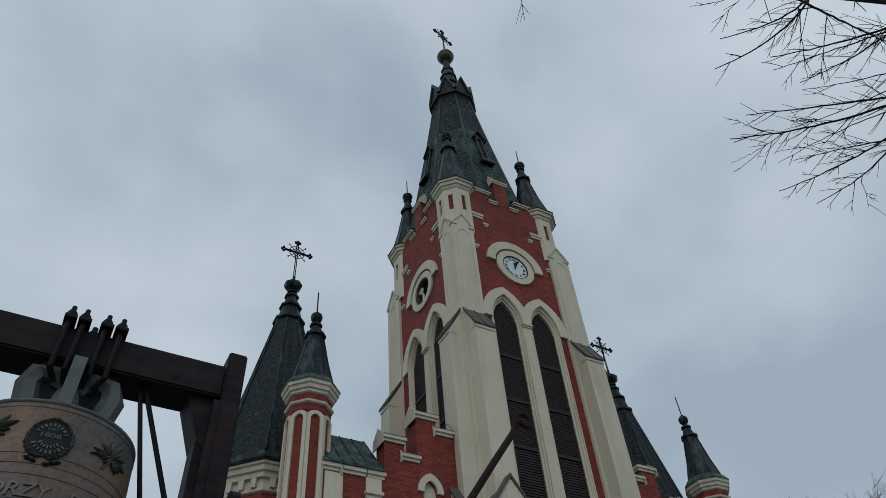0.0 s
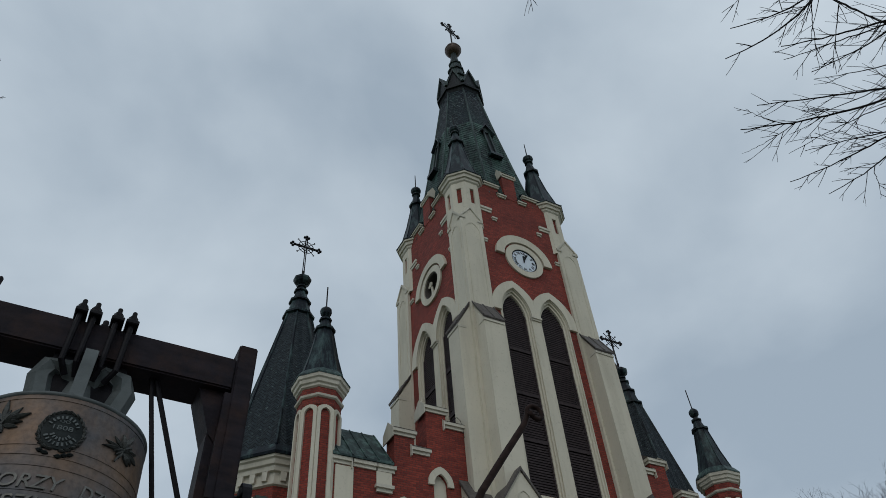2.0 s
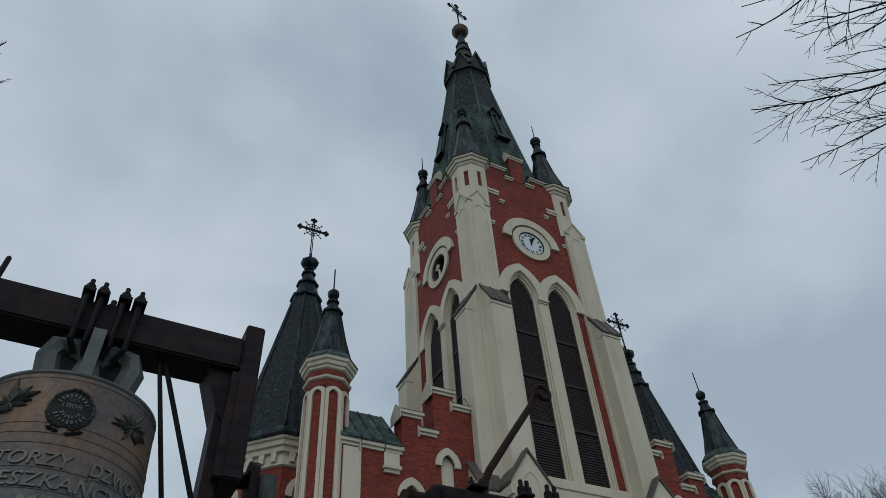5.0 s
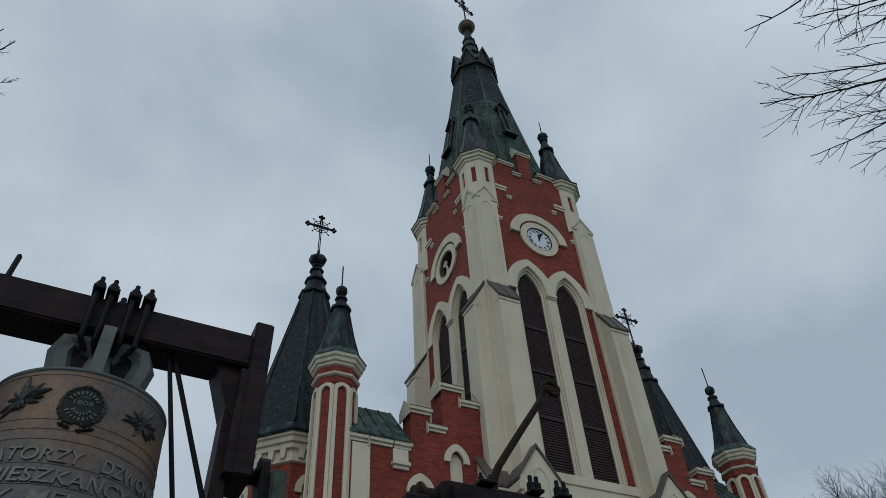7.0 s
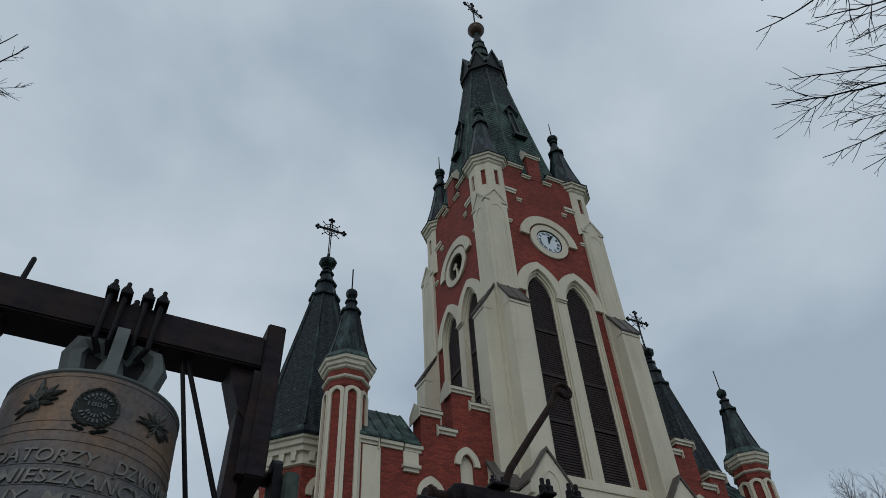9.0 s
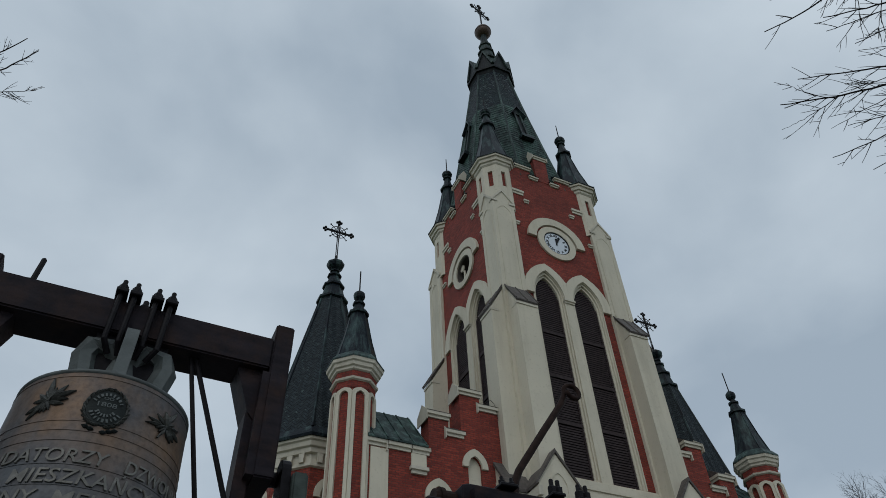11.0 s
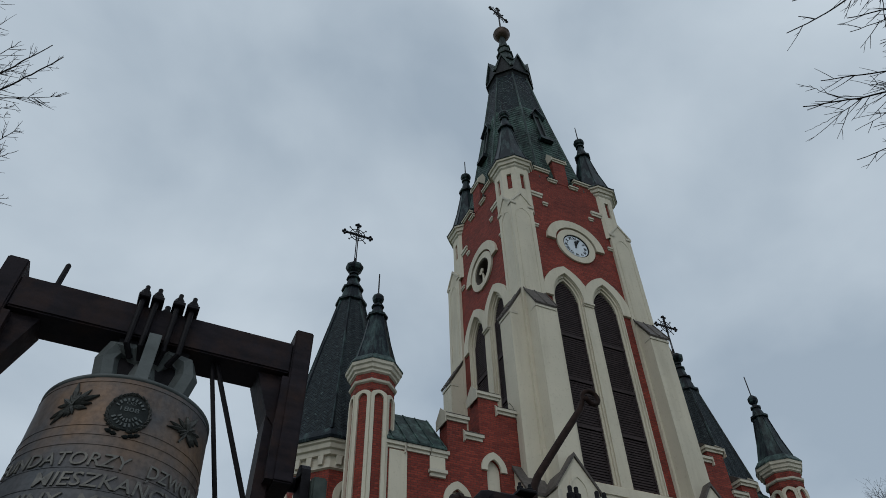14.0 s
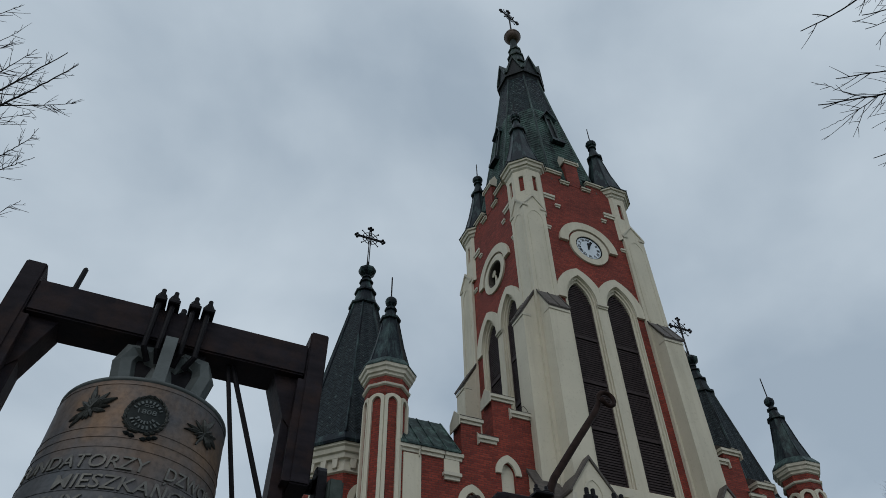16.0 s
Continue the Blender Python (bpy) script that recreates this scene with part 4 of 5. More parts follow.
# ---- overall size of the church, set by its brick courses ----
SIZE, HUB = 0.85, Vector((-17.895, -24.935, 1.603))
for ob in list(scene.objects):
    if ob.name.startswith(("ground", "pavement", "camera", "sun")):
        continue
    if ob.type == "MESH":
        ob.data.transform(Matrix.Scale(SIZE, 4))
    if ob.parent is None:
        ob.location = HUB + (Vector(ob.location) - HUB) * SIZE
bm = B()
box(bm, -14.5, 8.5, -9.2, 6.0, 0.0, 0.25)
tagged(part("terrace", bm, PAVING), "low paved terrace that carries the church", "terrace", kind="structure")

# ---- bell yokes on the stand before the church ----
BX, BY = -17.970, -22.83     # axis of the large bell
AXLE_Z = 2.655


def bell_radius(z):
    prof = ((2.02, 0.405), (2.06, 0.41), (2.12, 0.385), (2.20, 0.33), (2.28, 0.288), (2.34, 0.271), (2.42, 0.260), (2.52, 0.2515), (2.60, 0.247), (2.70, 0.243), (2.752, 0.241))
    for (z0, r0), (z1, r1) in zip(prof, prof[1:]):
        if z <= z1:
            return r0 + (r1 - r0) * max(0.0, z - z0) / (z1 - z0)
    return 0.241


def on_bell(s, z, h):
    """A place on the bell's skin: s metres round it from the front, h proud of it."""
    r = bell_radius(z)
    a = s / r
    return (BX + (r + h) * math.sin(a), BY - (r + h) * math.cos(a), z)


bell = thing("church_bell", "bronze church bell with raised lettering, leaf sprigs and a round medallion", "bell")
bm = B()
outer = [(z, bell_radius(z)) for z in (2.03, 2.06, 2.09, 2.12, 2.16, 2.20, 2.24, 2.28, 2.34, 2.42, 2.52, 2.60, 2.66, 2.70, 2.735)] + [(2.745, 0.2405), (2.752, 0.238)]
loft(bm, [(2.70, 0.20), (2.5, 0.215), (2.3, 0.25), (2.1, 0.345), (2.03, 0.385)] + outer, 72, BX, BY, 0, cap=False)
part("body", bm, BRONZE, bell, smooth=True)
bm = B()
loft(bm, [(2.748, 0.2375), (2.753, 0.2425), (2.760, 0.2425), (2.764, 0.236), (2.766, 0.212), (2.772, 0.20), (2.79, 0.16), (2.80, 0.10), (2.83, 0.07), (2.93, 0.055), (2.97, 0.05)], 64, BX, BY, 0)
part("shoulder", bm, CANON, bell, "grey-green bell shoulder and crown", smooth=True)
for z in (2.735, 2.592, 2.563, 2.533, 2.464, 2.406, 2.345, 2.332, 2.325):
    bm = B()
    r = bell_radius(z)
    loft(bm, [(z - 0.0014, r - 0.001), (z - 0.0008, r + 0.0016), (z + 0.0008, r + 0.0016), (z + 0.0014, r - 0.001)], 72, BX, BY, 0, cap=False)
    part("band", bm, BRONZE, bell, "thin raised band")


def bell_text(word, z0, h, deg0, deg1, slant=0.16, raise_=0.0055, mat=None, name="letters"):
    fc = bpy.data.curves.new(name, "FONT")
    fc.body, fc.size, fc.extrude, fc.offset, fc.shear, fc.resolution_u = word, 1.0, 0.5, 0.004, slant, 3
    tmp = new("letters_curve", fc)
    me = bpy.data.meshes.new_from_object(tmp)
    bpy.data.objects.remove(tmp)
    bmx = B()
    bmx.from_mesh(me)
    bmesh.ops.triangulate(bmx, faces=bmx.faces)
    bmesh.ops.subdivide_edges(bmx, edges=[e for e in bmx.edges if e.calc_length() > 0.25], cuts=1)
    xs = [v.co.x for v in bmx.verts]
    x0, x1 = min(xs), max(xs)
    r = bell_radius(z0)
    s0, s1 = radians(deg0) * r, radians(deg1) * r
    for v in bmx.verts:
        v.co = on_bell(s0 + (s1 - s0) * (v.co.x - x0) / (x1 - x0), z0 + h * v.co.y / 0.72, raise_ * (v.co.z + 0.3))
    return part(name, bmx, mat or BRONZE_LIT, bell, "raised bronze lettering")


bell_text("FUNDATORZY", 2.470, 0.039, -69, 11.5)
bell_text("DZWONU", 2.470, 0.039, 21.5, 70)
bell_text("MIESZKAŃCY", 2.411, 0.040, -36, 43)
bell_text("GMINY", 2.352, 0.040, -57, -17)
bell_text("MEŁGIEW", 2.352, 0.040, -10, 48)

# medallion: dark field, wreath of leaves and worn relief
MZ, MS = 2.640, 0.006
bm = B()
pts = [[on_bell(MS + r * math.cos(a * math.pi / 16), MZ + r * 1.1 * math.sin(a * math.pi / 16), 0.003 if r < 0.05 else 0.0) for a in range(32)] for r in (0.011, 0.023, 0.036, 0.049, 0.052)]
vs = [[bm.verts.new(p) for p in ring_] for ring_ in pts]
mid = bm.verts.new(on_bell(MS, MZ, 0.003))
for i in range(32):
    j = (i + 1) % 32
    bm.faces.new((mid, vs[0][i], vs[0][j]))
    for a, b in zip(vs, vs[1:]):
        bm.faces.new((a[i], a[j], b[j], b[i]))
medal = part("medallion", bm, BRONZE_DARK, bell, "dark round founder's medallion")


def leaf_on_bell(bm, s, z, ang, length, width, h=0.006):
    """A ridged pointed leaf lying on the bell."""
    ca, sa = math.cos(ang), math.sin(ang)
    row = []
    for t, w in ((0.0, 0.12), (0.25, 0.75), (0.5, 1.0), (0.75, 0.65), (1.0, 0.04)):
        lift = h * (0.6 + 0.9 * math.sin(math.pi * t))
        row.append([bm.verts.new(on_bell(s + length * t * ca - k * w * width * sa, z + length * t * sa + k * w * width * ca, hh)) for k, hh in ((-1, 0.0), (-0.9, lift * 0.55), (0, lift), (0.9, lift * 0.55), (1, 0.0))])
    for a, b in zip(row, row[1:]):
        for i in range(4):
            bm.faces.new((a[i], a[i + 1], b[i + 1], b[i]))


rnd = random.Random(4)
for ringi, (rr, cnt) in enumerate(((0.049, 26), (0.053, 24))):
    for i in range(cnt):
        bm = B()
        a = 2 * math.pi * i / cnt + ringi * 0.1
        way = 1 if math.cos(a) > 0 else -1
        leaf_on_bell(bm, MS + rr * math.cos(a), MZ + rr * 1.1 * math.sin(a), a + way * (1.15 + ringi * 0.5) + rnd.uniform(-0.2, 0.2), 0.019, 0.0042, 0.006)
        part("wreath_leaf", bm, BRONZE_LEAF, medal)
bm = B()
for i in range(5):
    leaf_on_bell(bm, MS + (i - 2) * 0.013, MZ - 0.066 - 0.004 * (2 - abs(i - 2)), (-0.3 + 0.15 * i) + (math.pi if i < 2 else 0), 0.02, 0.006)
part("ribbon", bm, BRONZE_DARK, medal)
for arc_r, a0, a1, n in ((0.037, 160, 20, 9), (0.038, 200, 340, 9), (0.024, 205, 335, 7)):
    bm = B()
    for i in range(n):
        a = radians(a0 + (a1 - a0) * (i + 0.5) / n)
        cs, cz = MS + arc_r * math.cos(a), MZ + arc_r * 1.1 * math.sin(a)
        ux, uz = math.cos(a), math.sin(a)
        hw, hl = 0.0021 * rnd.uniform(0.7, 1.5), 0.0052 * rnd.uniform(0.75, 1.1)
        q = [on_bell(cs + p * -uz * hw + k * ux * hl, cz + p * ux * hw + k * uz * hl, hh) for hh in (0.003, 0.006) for p, k in ((-1, -1), (1, -1), (1, 1), (-1, 1))]
        v8 = [bm.verts.new(p) for p in q]
        for f in ((3, 2, 1, 0), (4, 5, 6, 7), (0, 1, 5, 4), (1, 2, 6, 5), (2, 3, 7, 6), (3, 0, 4, 7)):
            bm.faces.new([v8[k] for k in f])
    part("relief_bars", bm, CANON, medal, "worn raised bars")
ob = bell_text("1808", 2.642, 0.014, -4.2, 7.0, 0.0, 0.006, CANON, "year")
ob.parent = medal
ob = bell_text("OD", 2.664, 0.009, -1.6, 4.2, 0.0, 0.006, CANON, "word")
ob.parent = medal
# leaf sprigs
for deg, lean in ((-33.0, 0.15), (41.0, -0.45), (-110.0, 0.1), (115.0, 0.1)):
    bm = B()
    s, z = radians(deg) * 0.252, 2.655
    for k, (a, ln) in enumerate(((1.5, 0.062), (0.75, 0.055), (0.25, 0.056), (2.3, 0.042), (-0.35, 0.036), (-2.45, 0.06), (-2.15, 0.036), (3.0, 0.034), (-1.3, 0.026), (-2.8, 0.05), (1.1, 0.04), (0.5, 0.035), (1.9, 0.036), (-0.05, 0.04), (-1.9, 0.03))):
        leaf_on_bell(bm, s + 0.004 * math.cos(a * 3), z + 0.004 * math.sin(a * 5), a + lean, ln * 1.2, 0.0085 if k < 5 else 0.0065, 0.006 + 0.0035 * rnd.random())
    tube(bm, [on_bell(s + 0.012, z + 0.02, 0.005), on_bell(s, z, 0.006), on_bell(s - 0.05 * math.cos(0.7 - lean), z - 0.05 * math.sin(0.7 - lean), 0.004)], 0.003, 5)
    part("leaf_sprig", bm, BRONZE_LEAF, bell, "dark leaf sprig in relief")
# canons
for path, w, d in (([(-0.086, -0.035, 2.765), (-0.100, -0.035, 2.85), (-0.112, -0.035, 2.93), (-0.098, -0.035, 2.975), (-0.055, -0.03, 2.985), (-0.02, -0.01, 2.94)], 0.038, 0.03),
                   ([(0.092, -0.035, 2.765), (0.112, -0.035, 2.85), (0.130, -0.035, 2.925), (0.116, -0.035, 2.97), (0.07, -0.03, 2.985), (0.03, -0.01, 2.94)], 0.038, 0.03)):
    bm = B()
    tube(bm, [(BX + x, BY + y, z) for x, y, z in path], w, 7)
    part("canon", bm, CANON, bell, "grey-green crown loop")
bm = B()
cpath = [(0.004, -0.165, 2.775), (0.004, -0.135, 2.90), (0.004, -0.112, 3.012), (0.004, -0.085, 3.026)]
for (x0, y0, z0), (x1, y1, z1) in zip(cpath, cpath[1:]):
    v8 = [bm.verts.new((BX + x + k * 0.019, BY + y + m, z)) for x, y, z in ((x0, y0, z0), (x1, y1, z1)) for k, m in ((-1, -0.012), (1, -0.012), (1, 0.02), (-1, 0.02))]
    for f in ((3, 2, 1, 0), (4, 5, 6, 7), (0, 1, 5, 4), (1, 2, 6, 5), (2, 3, 7, 6), (3, 0, 4, 7)):
        bm.faces.new([v8[k] for k in f])
part("canon", bm, CANON, bell, "flat-faced front crown loop")


def hex_bolt(bm, x, y, z, r, h):
    """Nut and thread end standing on z."""
    loft(bm, [(z, r), (z + h * 0.45, r), (z + h * 0.5, r * 0.85)], 6, x, y, 0)
    loft(bm, [(z + h * 0.45, r * 0.55), (z + h * 0.95, r * 0.55), (z + h, r * 0.42)], 10, x, y, 0)


yoke = thing("bell_yoke", "dark steel counterweight yoke with bolted straps over the bell", "bell yoke")
bm = B()
box(bm, BX - 0.447, BX + 0.447, -22.90, -22.757, 3.02, 3.15)
bevel(bm, 0.006, 2)
part("beam", bm, STEEL, yoke, "dark painted steel beam, rust-specked")
for s in (-1, 1):
    bm = B()
    x = sorted((BX + s * 0.446, BX + s * 0.511))
    box(bm, *x, -22.908, -22.75, 2.615, 3.212)
    bevel(bm, 0.005, 2)
    leg = part("leg", bm, STEEL, yoke, "dark steel leg plate")
    bm = B()
    x = sorted((BX + s * 0.40, BX + s * 0.446))
    box(bm, *x, -22.86, -22.752, 2.45, 2.93)
    bevel(bm, 0.004)
    part("inner_plate", bm, STEEL, leg)
    bm = B()
    x = sorted((BX + s * 0.425, BX + s * 0.446))
    box(bm, *x, -22.903, -22.862, 2.62, 3.0)
    part("flange", bm, STEEL, leg)
    bm = B()
    prism(bm, [(BX + s * 0.345, 3.022), (BX + s * 0.446, 3.022), (BX + s * 0.446, 2.80), (BX + s * 0.40, 2.86)][::s], lambda u, v, d: (u, d, v), -22.868, -22.754)
    part("gusset", bm, STEEL, leg)
# straps, plates and nuts
for x0, x1 in ((-18.066, -17.984), (-17.955, -17.868)):
    for x, xa, xb in ((x0 + 0.018, x0, (x0 + x1) / 2 - 0.003), (x1 - 0.022, (x0 + x1) / 2 + 0.002, x1)):
        bm = B()
        box(bm, xa, xb, -22.945, -22.73, 3.151, 3.168)
        bevel(bm, 0.003)
        plate = part("strap_plate", bm, BOLT, yoke, "thick steel strap plate")
        bm = B()
        hex_bolt(bm, x, -22.923, 3.168, 0.0135, 0.046)
        part("nut", bm, BOLT, plate)
        bm = B()
        tube(bm, [(x, -22.923, 3.155), (x, -22.923, 3.02), (x, -22.918, 2.97), (x + (BX - x) * 0.3, -22.89, 2.935)], 0.0095, 8)
        part("strap_rod", bm, BOLT, plate, "round steel strap rod")
        bm = B()
        hex_bolt(bm, x, -22.75, 3.168, 0.0155, 0.04)
        part("nut", bm, BOLT, plate)
bm = B()
hex_bolt(bm, BX + 0.002, -22.86, 3.15, 0.017, 0.05)
part("centre_nut", bm, BOLT, yoke)
bm = B()
box(bm, BX - 0.105, BX + 0.115, -22.875, -22.765, 2.86, 3.019)
box(bm, BX - 0.085, BX + 0.09, -22.865, -22.78, 2.78, 2.86)
part("crown_block", bm, BOLT, yoke, "dark crown block under the beam")
bm = B()
tube(bm, [(-18.322, -22.85, 3.148), (-18.318, -22.85, 3.275), (-18.318, -22.85, 3.282)], [0.0095, 0.009, 0.005], 8)
loft(bm, [(3.149, 0.034), (3.160, 0.034), (3.168, 0.018), (3.174, 0.011)], 16, -18.322, -22.85, 0)
part("pin", bm, BOLT, yoke, "upright steel pin with a washer")
for (xa, za), (xb, zb), r in (((-17.780, 3.03), (-17.60, 2.26), 0.0075), ((-17.765, 3.03), (-17.47, 2.26), 0.0085)):
    bm = B()
    tube(bm, [(xa, -22.85, za), (xb, -22.85, zb)], r, 8)
    part("tie_rod", bm, BOLT, yoke, "slanting dark tie rod")
for s in (-1, 1):
    bm = B()
    x = sorted((BX + s * 0.51, BX + s * 0.60))
    tube(bm, [(x[0], BY, AXLE_Z), (x[1], BY, AXLE_Z)], 0.024, 14)
    part("axle", bm, BOLT, yoke, "steel axle stub")


hinge = Vector((BX + 0.48, BY, 2.66))
axle_at = Vector((BX, -22.85, AXLE_Z))
hang = Matrix.Translation(axle_at) @ Matrix.Rotation(radians(-2.6), 4, "X") @ Matrix.Translation(-axle_at)
bell.matrix_world = hang
yoke.matrix_world = hang @ Matrix.Translation(hinge) @ Matrix.Rotation(radians(1.0), 4, "Y") @ Matrix.Translation(-hinge)


def bearing(x, group="yoke bearings"):
    b = thing("axle_bearing", "grey-green axle bearing with a dark rounded lever on the bell stand", "bearing", group)
    bm = B()
    box(bm, x - 0.004, x + 0.044, BY - 0.115, BY + 0.05, 2.48, 2.638)
    bevel(bm, 0.006, 2)
    part("housing", bm, BEARING, b, "grey-green painted housing")
    bm = B()
    tube(bm, [(x - 0.034, BY - 0.05, 2.652), (x - 0.006, BY - 0.05, 2.652)], 0.042, 16)
    box(bm, x - 0.034, x - 0.006, BY - 0.092, BY - 0.01, 2.50, 2.652)
    part("lever", bm, BOLT, b, "dark rounded lever")
    return b


bearing(BX + 0.565)
bearing(BX - 0.605)
stand = thing("bell_stand", "dark steel bell stand with upright posts", "bell stand")
for x in (BX - 0.585, BX + 0.585, -16.90, -15.83):
    bm = B()
    box(bm, x - 0.045, x + 0.045, BY - 0.07, BY + 0.05, 0.03, 2.48 if x < -17 else 2.66)
    bevel(bm, 0.006)
    part("post", bm, STEEL, stand)
    bm = B()
    box(bm, x - 0.12, x + 0.12, BY - 0.14, BY + 0.12, 0.03, 0.045)
    part("foot_plate", bm, STEEL, stand)

# second yoke, at rest, with its ringing lever
X2 = -16.372
yoke2 = thing("bell_yoke", "smaller dark steel yoke with a brown ringing lever", "bell yoke")
bm = B()
prism(bm, [(X2 - 0.44, 2.63), (X2 + 0.44, 2.63), (X2 + 0.44, 2.72), (X2 + 0.41, 2.728), (X2 - 0.41, 2.728), (X2 - 0.44, 2.72)], lambda u, v, d: (u, d, v), -22.90, -22.77)
bevel(bm, 0.005)
part("beam", bm, STEEL, yoke2, "dark steel beam with chamfered ends")
bm = B()
box(bm, X2 - 0.41, X2 + 0.41, -22.935, -22.902, 2.56, 2.70)
part("front_plate", bm, STEEL, yoke2)
for x0, x1 in ((-16.672, -16.602), (-16.462, -16.405), (-16.345, -16.283)):
    bm = B()
    box(bm, x0, x1, -22.93, -22.74, 2.729, 2.742)
    bevel(bm, 0.003)
    plate = part("strap_plate", bm, BOLT, yoke2, "thick steel strap plate")
    for x in (x0 + 0.015, x1 - 0.015):
        for y in (-22.905, -22.76):
            bm = B()
            hex_bolt(bm, x, y, 2.742, 0.0145 if x0 > -16.5 else 0.011, 0.056 if x0 > -16.5 else 0.03)
            part("nut", bm, BOLT, plate)
bm = B()
tube(bm, [(X2 - 0.52, BY, 2.685), (X2 - 0.43, BY, 2.685)], 0.034, 16)
tube(bm, [(X2 - 0.50, BY, 2.685), (X2 - 0.485, BY, 2.685)], 0.042, 16)
part("axle", bm, BROWN_STEEL, yoke2, "rusty brown axle drum")
bm = B()
tube(bm, [(X2 + 0.43, BY, 2.685), (X2 + 0.53, BY, 2.685)], 0.034, 16)
part("axle", bm, BROWN_STEEL, yoke2, "rusty brown axle drum")
bm = B()
lp = [(-16.590, -22.875, 2.60), (-16.586, -22.872, 2.70), (-16.583, -22.868, 2.745), (-16.572, -22.862, 2.79), (-16.548, -22.86, 2.838), (-16.42, -22.86, 3.018), (-16.30, -22.85, 3.18), (-16.282, -22.85, 3.215)]
curl = [(-16.238 + 0.035 * math.cos(a), -22.85 - 0.0016 * i, 3.250 + 0.035 * math.sin(a)) for i, a in enumerate(math.pi * (1.08 - 0.143 * k) for k in range(15))]
tube(bm, lp + curl, [0.0155] * 4 + [0.015] * 3 + [0.013] + [0.0105] * 15, 10)
part("ringing_lever", bm, BROWN_STEEL, yoke2, "brown steel lever ending in a curled eye", smooth=True)

# ---- bare trees ----
def twig(bm, p, d, length, radius, depth, rng, droop=0.0, sides=4, spread=0.75):
    """A wavering twig with side twigs, thinner to its tip."""
    steps = max(4, int(length / 0.11))
    step = length / steps
    path, rad, kids = [p.copy()], [radius], []
    d = d.normalized()
    for i in range(steps):
        d = (d + Vector((rng.gauss(0, 0.085), rng.gauss(0, 0.085), rng.gauss(0, 0.085) - droop * step))).normalized()
        p = p + d * step
        t = (i + 1) / steps
        path.append(p.copy())
        rad.append(radius * (1 - 0.72 * t))
        if depth > 0 and t > 0.12 and rng.random() < (0.62 if depth > 1 else 0.5):
            kids.append((p.copy(), d.copy(), t))
    tube(bm, path, rad, sides)
    for kp, kd, t in kids:
        axis = Vector((rng.gauss(0, 1), rng.gauss(0, 1), rng.gauss(0, 1))).normalized()
        side_d = kd.cross(axis).normalized()
        nd = kd * (1 - spread * 0.45) + side_d * spread * rng.uniform(0.55, 1.0)
        twig(bm, kp, nd, length * rng.uniform(0.28, 0.55) * (1.1 - 0.5 * t), radius * (0.62 - 0.25 * t), depth - 1, rng, droop, 3 if depth < 2 else sides, spread)


def bare_tree(name, label, foot, top, trunk_r, limbs, mat, seed, depth=2, droop=0.0, extra=3, thin=0.85):
    """A leafless tree: trunk, and limbs given by start, end and thickness."""
    rng = random.Random(seed)
    t = thing(name, label, "tree", at=foot)
    base, top = Vector(foot), Vector(top)
    bm = B()
    n = 14
    tube(bm, [(top - base) * (i / n) + Vector((0.12 * math.sin(i * 0.9), 0.12 * math.cos(i * 1.3), 0)) * (i > 0) for i in range(n + 1)], [trunk_r * (1.25 - 0.25 * min(i, 1)) * (1 - 0.8 * i / n) for i in range(n + 1)], 10)
    part("trunk", bm, mat, t, smooth=True)
    for a, b, r in limbs:
        a, b = Vector(a) - base, Vector(b) - base
        bm = B()
        # from the trunk out to the limb's start
        up = max(0.2, min((top - base).z * 0.95, a.z - 0.45 * math.hypot(a.x, a.y)))
        root = (top - base) * (up / (top - base).z)
        d = b - a
        bend = a - d.normalized() * (a - root).length * 0.65
        tube(bm, [root * (1 - i / 9) ** 2 + bend * 2 * (i / 9) * (1 - i / 9) + a * (i / 9) ** 2 for i in range(10)], [r * (1.4 - i * 0.06) for i in range(10)], 6)
        twig(bm, a, d, d.length, r * thin, depth, rng, droop)
        for k in range(extra):
            off = Vector((rng.gauss(0, 1), rng.gauss(0, 1), rng.gauss(0, 1))).normalized()
            twig(bm, a - d * rng.uniform(0.0, 0.35) + off * 0.12, d + off * d.length * 0.38, d.length * rng.uniform(0.6, 0.95), r * thin * 0.6, depth - 1, rng, droop)
        part("limb", bm, mat, t, smooth=False)
    return t



def bowed(a, b, out, up, n):
    """Points along a limb that bows sideways and up or down."""
    q = Vector((0.6 * out, -0.8 * out, up))
    return [a.lerp(b, i / n) + q * (4 * (i / n) * (1 - i / n)) * 0.72 for i in range(n + 1)]


def side_twig(bm, p, d, length, radius, depth, rng):
    """A fine twig that leaves its parent at a slant and swings back towards the parent's way."""
    axis = Vector((rng.gauss(0, 1), rng.gauss(0, 1), rng.gauss(0, 1)))
    away = d.cross(axis).normalized()
    n = max(4, int(length / 0.06))
    way = (d * 0.75 + away * rng.uniform(0.5, 0.95)).normalized()
    path = [p.copy()]
    for i in range(n):
        way = (way + d * 0.06 + Vector((rng.gauss(0, 0.03), rng.gauss(0, 0.03), rng.gauss(0, 0.03)))).normalized()
        p = p + way * (length / n)
        path.append(p.copy())
    tube(bm, path, [radius * (1 - 0.5 * i / n) for i in range(n + 1)], 4)
    if depth > 0:
        for i in range(1, n):
            if rng.random() < 0.30:
                side_twig(bm, path[i], way, length * rng.uniform(0.25, 0.5), radius * 0.75, depth - 1, rng)


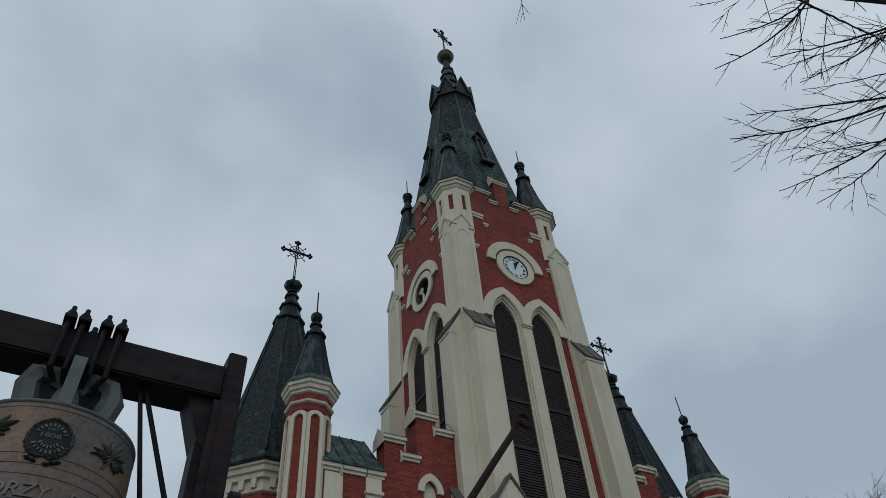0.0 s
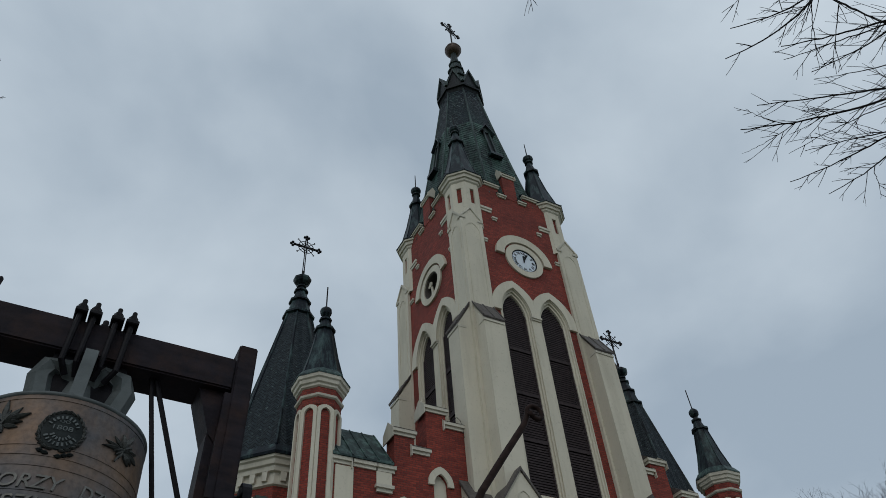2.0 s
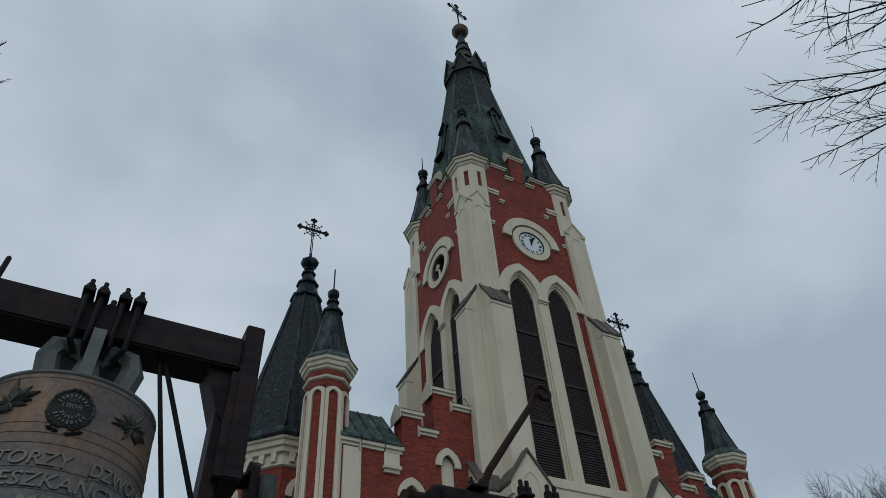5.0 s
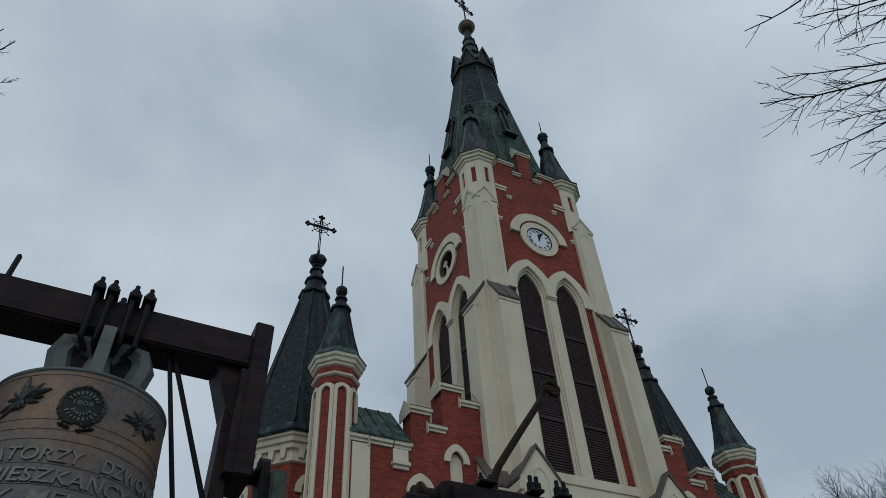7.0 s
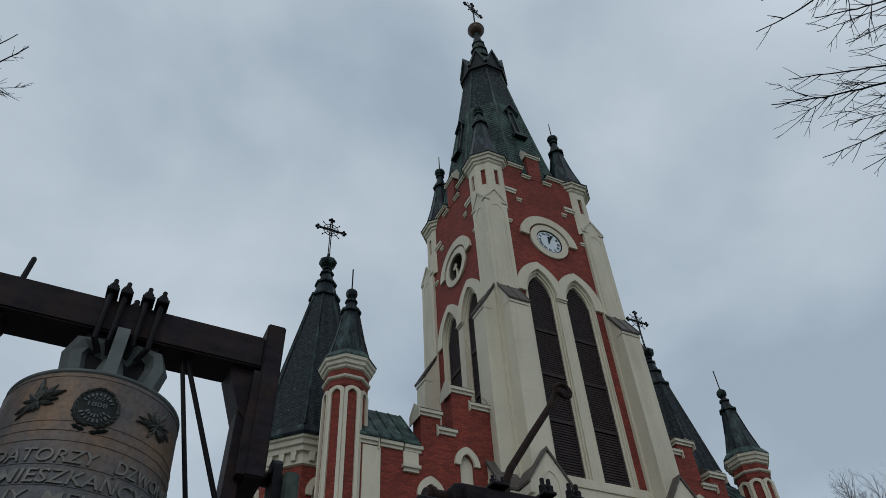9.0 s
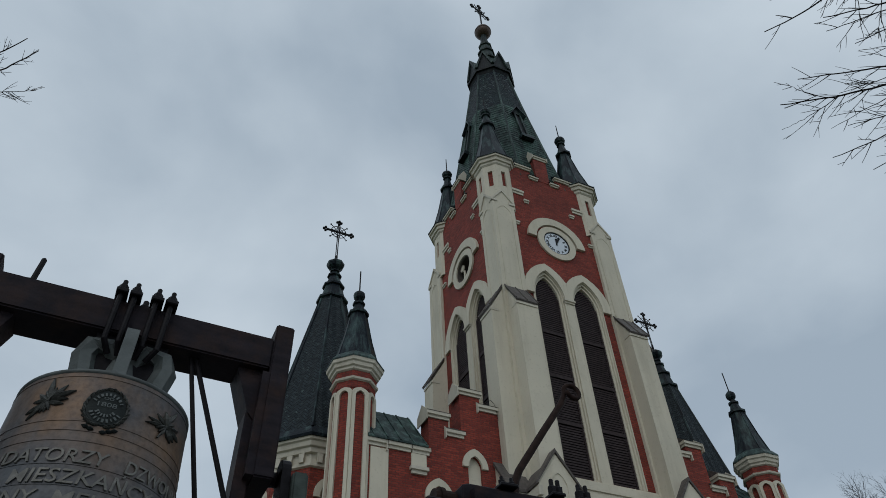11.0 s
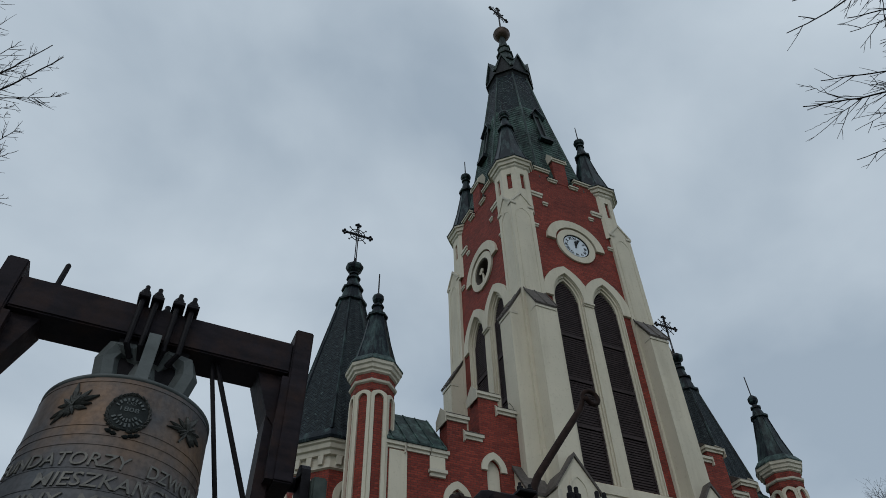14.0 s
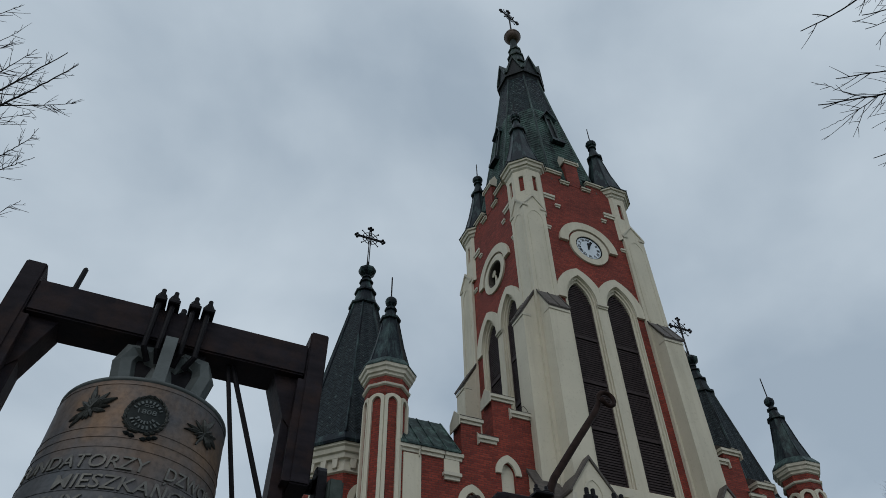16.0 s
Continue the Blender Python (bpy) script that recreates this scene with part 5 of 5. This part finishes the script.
def twiggy_tree(label, foot, top, trunk_r, limbs, mat, seed, per_metre, reach, fine):
    """A leafless tree whose bowed limbs carry slanting twigs; thin limbs spring from thick ones."""
    rng = random.Random(seed)
    t = thing("bare_tree", label, "tree", at=foot)
    base, top = Vector(foot), Vector(top)
    bm = B()
    n = 14
    tube(bm, [(top - base) * (i / n) + Vector((0.12 * math.sin(i * 0.9), 0.12 * math.cos(i * 1.3), 0)) * (i > 0) for i in range(n + 1)], [trunk_r * (1.25 - 0.25 * min(i, 1)) * (1 - 0.8 * i / n) for i in range(n + 1)], 10)
    part("trunk", bm, mat, t, smooth=True)
    thick = []
    for a, b, r, out, up in sorted(limbs, key=lambda q: -q[2]):
        a, b = Vector(a) - base, Vector(b) - base
        bm = B()
        path = bowed(a, b, out, up, 16)
        if r > 0.0075 or not thick:
            high = max(0.2, min((top - base).z * 0.95, a.z - 0.45 * math.hypot(a.x, a.y)))
            root = (top - base) * (high / (top - base).z)
            bend = a - (path[1] - path[0]).normalized() * (a - root).length * 0.6
            tube(bm, [root * (1 - i / 9) ** 2 + bend * 2 * (i / 9) * (1 - i / 9) + a * (i / 9) ** 2 for i in range(10)], [r * (2.2 - i * 0.13) for i in range(10)], 6)
            thick += path
        else:
            near = min(thick, key=lambda q: (q - a).length)
            tube(bm, [near, near.lerp(a, 0.5), a], r, 4)
        path = [p + Vector((rng.gauss(0, 0.003), rng.gauss(0, 0.003), rng.gauss(0, 0.003))) * (0 < i < 16) for i, p in enumerate(path)]
        tube(bm, path, [r * (0.95 - 0.60 * i / 16) for i in range(17)], 6)
        long = (b - a).length
        for k in range(int(long * per_metre * (1.0 if r > 0.0075 else 0.6))):
            f = rng.uniform(0.03, 0.93)
            i = min(15, int(f * 16))
            p = path[i].lerp(path[i + 1], f * 16 - i)
            d = (path[i + 1] - path[i]).normalized()
            side_twig(bm, p, d, reach * rng.uniform(0.3, 1.0) * (1.15 - 0.65 * f), max(fine, r * (0.36 - 0.2 * f)), 1, rng)
        part("limb", bm, mat, t)
    return t


OVERHEAD = (
    ((-13.05, -24.32, 7.92), (-13.48, -23.29, 7.66), 0.013, 0.14, -0.21),
    ((-12.95, -24.30, 8.07), (-13.47, -23.49, 7.94), 0.012, 0.15, -0.24),
    ((-12.83, -24.36, 7.85), (-12.52, -24.69, 7.20), 0.020, 0.03, 0.02),
    ((-12.82, -24.15, 8.00), (-12.40, -24.33, 7.25), 0.012, -0.00, 0.00),
    ((-12.89, -24.06, 8.06), (-12.72, -23.68, 7.45), 0.006, -0.01, 0.01),
    ((-12.91, -24.20, 7.66), (-12.87, -23.80, 7.15), 0.006, 0.00, 0.01),
    ((-13.47, -24.07, 8.02), (-13.73, -23.67, 7.77), 0.005, -0.02, 0.04),
    ((-13.08, -24.04, 8.36), (-13.67, -23.58, 8.31), 0.006, -0.01, 0.02),
    ((-12.42, -24.49, 7.41), (-13.17, -23.66, 7.54), 0.012, -0.02, -0.06),
    ((-12.41, -24.47, 7.38), (-13.11, -23.59, 7.45), 0.009, 0.00, 0.00),
    ((-12.11, -24.46, 7.73), (-12.60, -23.57, 7.63), 0.011, 0.02, -0.08),
)
DROOPING = (
    ((-15.43, -22.93, 8.93), (-15.12, -22.59, 8.49), 0.008, 0.02, 0.03),
    ((-12.02, -24.03, 7.14), (-13.00, -23.11, 7.41), 0.012, -0.01, -0.01),
    ((-11.84, -23.97, 7.26), (-12.87, -22.79, 7.49), 0.015, -0.03, -0.12),
    ((-12.50, -23.11, 7.39), (-13.05, -23.02, 7.44), 0.005, -0.05, -0.03),
    ((-12.44, -23.09, 7.46), (-12.84, -22.66, 7.25), 0.005, 0.01, -0.04),
    ((-12.03, -23.84, 6.83), (-12.64, -22.83, 6.71), 0.011, 0.02, -0.08),
    ((-11.81, -23.78, 7.00), (-12.18, -22.89, 6.69), 0.011, 0.07, -0.11),
    ((-11.68, -23.72, 7.06), (-12.37, -23.01, 7.14), 0.009, 0.00, 0.02),
    ((-12.11, -24.20, 7.30), (-12.74, -23.59, 7.37), 0.007, -0.02, -0.05),
    ((-11.76, -23.21, 6.89), (-11.86, -23.14, 6.51), 0.004, 0.02, -0.01),
    ((-11.99, -24.10, 7.29), (-12.62, -23.20, 7.28), 0.007, 0.01, -0.08),
    ((-12.16, -23.99, 6.91), (-12.78, -23.02, 6.85), 0.007, -0.00, 0.06),
)
BESIDE = (
    ((-21.12, -17.95, 9.19), (-20.21, -18.73, 9.76), 0.016, 0.00, -0.08),
    ((-20.79, -18.12, 9.34), (-20.10, -18.40, 9.40), 0.008, -0.02, -0.01),
    ((-21.08, -18.26, 9.11), (-20.29, -18.99, 9.58), 0.014, 0.01, -0.05),
    ((-21.07, -18.52, 9.11), (-20.56, -19.07, 9.35), 0.008, -0.00, -0.03),
    ((-21.27, -18.51, 9.70), (-20.84, -18.82, 9.71), 0.006, -0.01, 0.02),
    ((-21.20, -18.67, 9.54), (-20.83, -19.08, 9.60), 0.006, -0.00, 0.03),
    ((-21.32, -18.88, 9.85), (-20.90, -19.25, 9.88), 0.006, -0.01, 0.02),
    ((-21.08, -17.83, 9.20), (-20.59, -18.13, 9.24), 0.006, -0.00, 0.04),
    ((-21.07, -17.88, 9.11), (-20.56, -18.09, 9.08), 0.006, -0.02, 0.01),
    ((-20.98, -17.41, 8.86), (-20.48, -17.90, 9.11), 0.010, -0.01, 0.00),
    ((-20.86, -17.53, 8.57), (-20.34, -17.92, 8.73), 0.009, -0.02, 0.00),
    ((-20.76, -16.95, 8.34), (-20.40, -17.36, 8.48), 0.007, -0.01, 0.02),
)

twiggy_tree("leafless tree with long fine drooping twigs overhead", (-9.6, -26.6, 0), (-10.4, -25.9, 9.5), 0.16, OVERHEAD + DROOPING, BARK, 11, 13.0, 0.46, 0.0038)
twiggy_tree("leafless tree with dense upward twigs beside the bells", (-23.6, -16.4, 0), (-23.2, -16.8, 10.5), 0.18, BESIDE, BARK_GREY, 16, 19.0, 0.38, 0.0042)
rng = random.Random(21)
fan = []
for i in range(34):
    a, e = rng.uniform(0, 2 * math.pi), rng.uniform(0.35, 1.35)
    s = Vector((18.4, -3.6, 14.0)) + Vector((math.cos(a), math.sin(a), 0.4)) * rng.uniform(0.4, 1.1)
    fan.append((tuple(s), tuple(s + Vector((math.cos(a) * math.cos(e), math.sin(a) * math.cos(e), math.sin(e))) * rng.uniform(2.4, 4.0)), 0.035))
bare_tree("bare_tree", "distant leafless tree with a rounded twiggy crown", (18.4, -3.6, 0), (18.4, -3.6, 15.6), 0.28, fan, BARK_GREY, 8, 3)
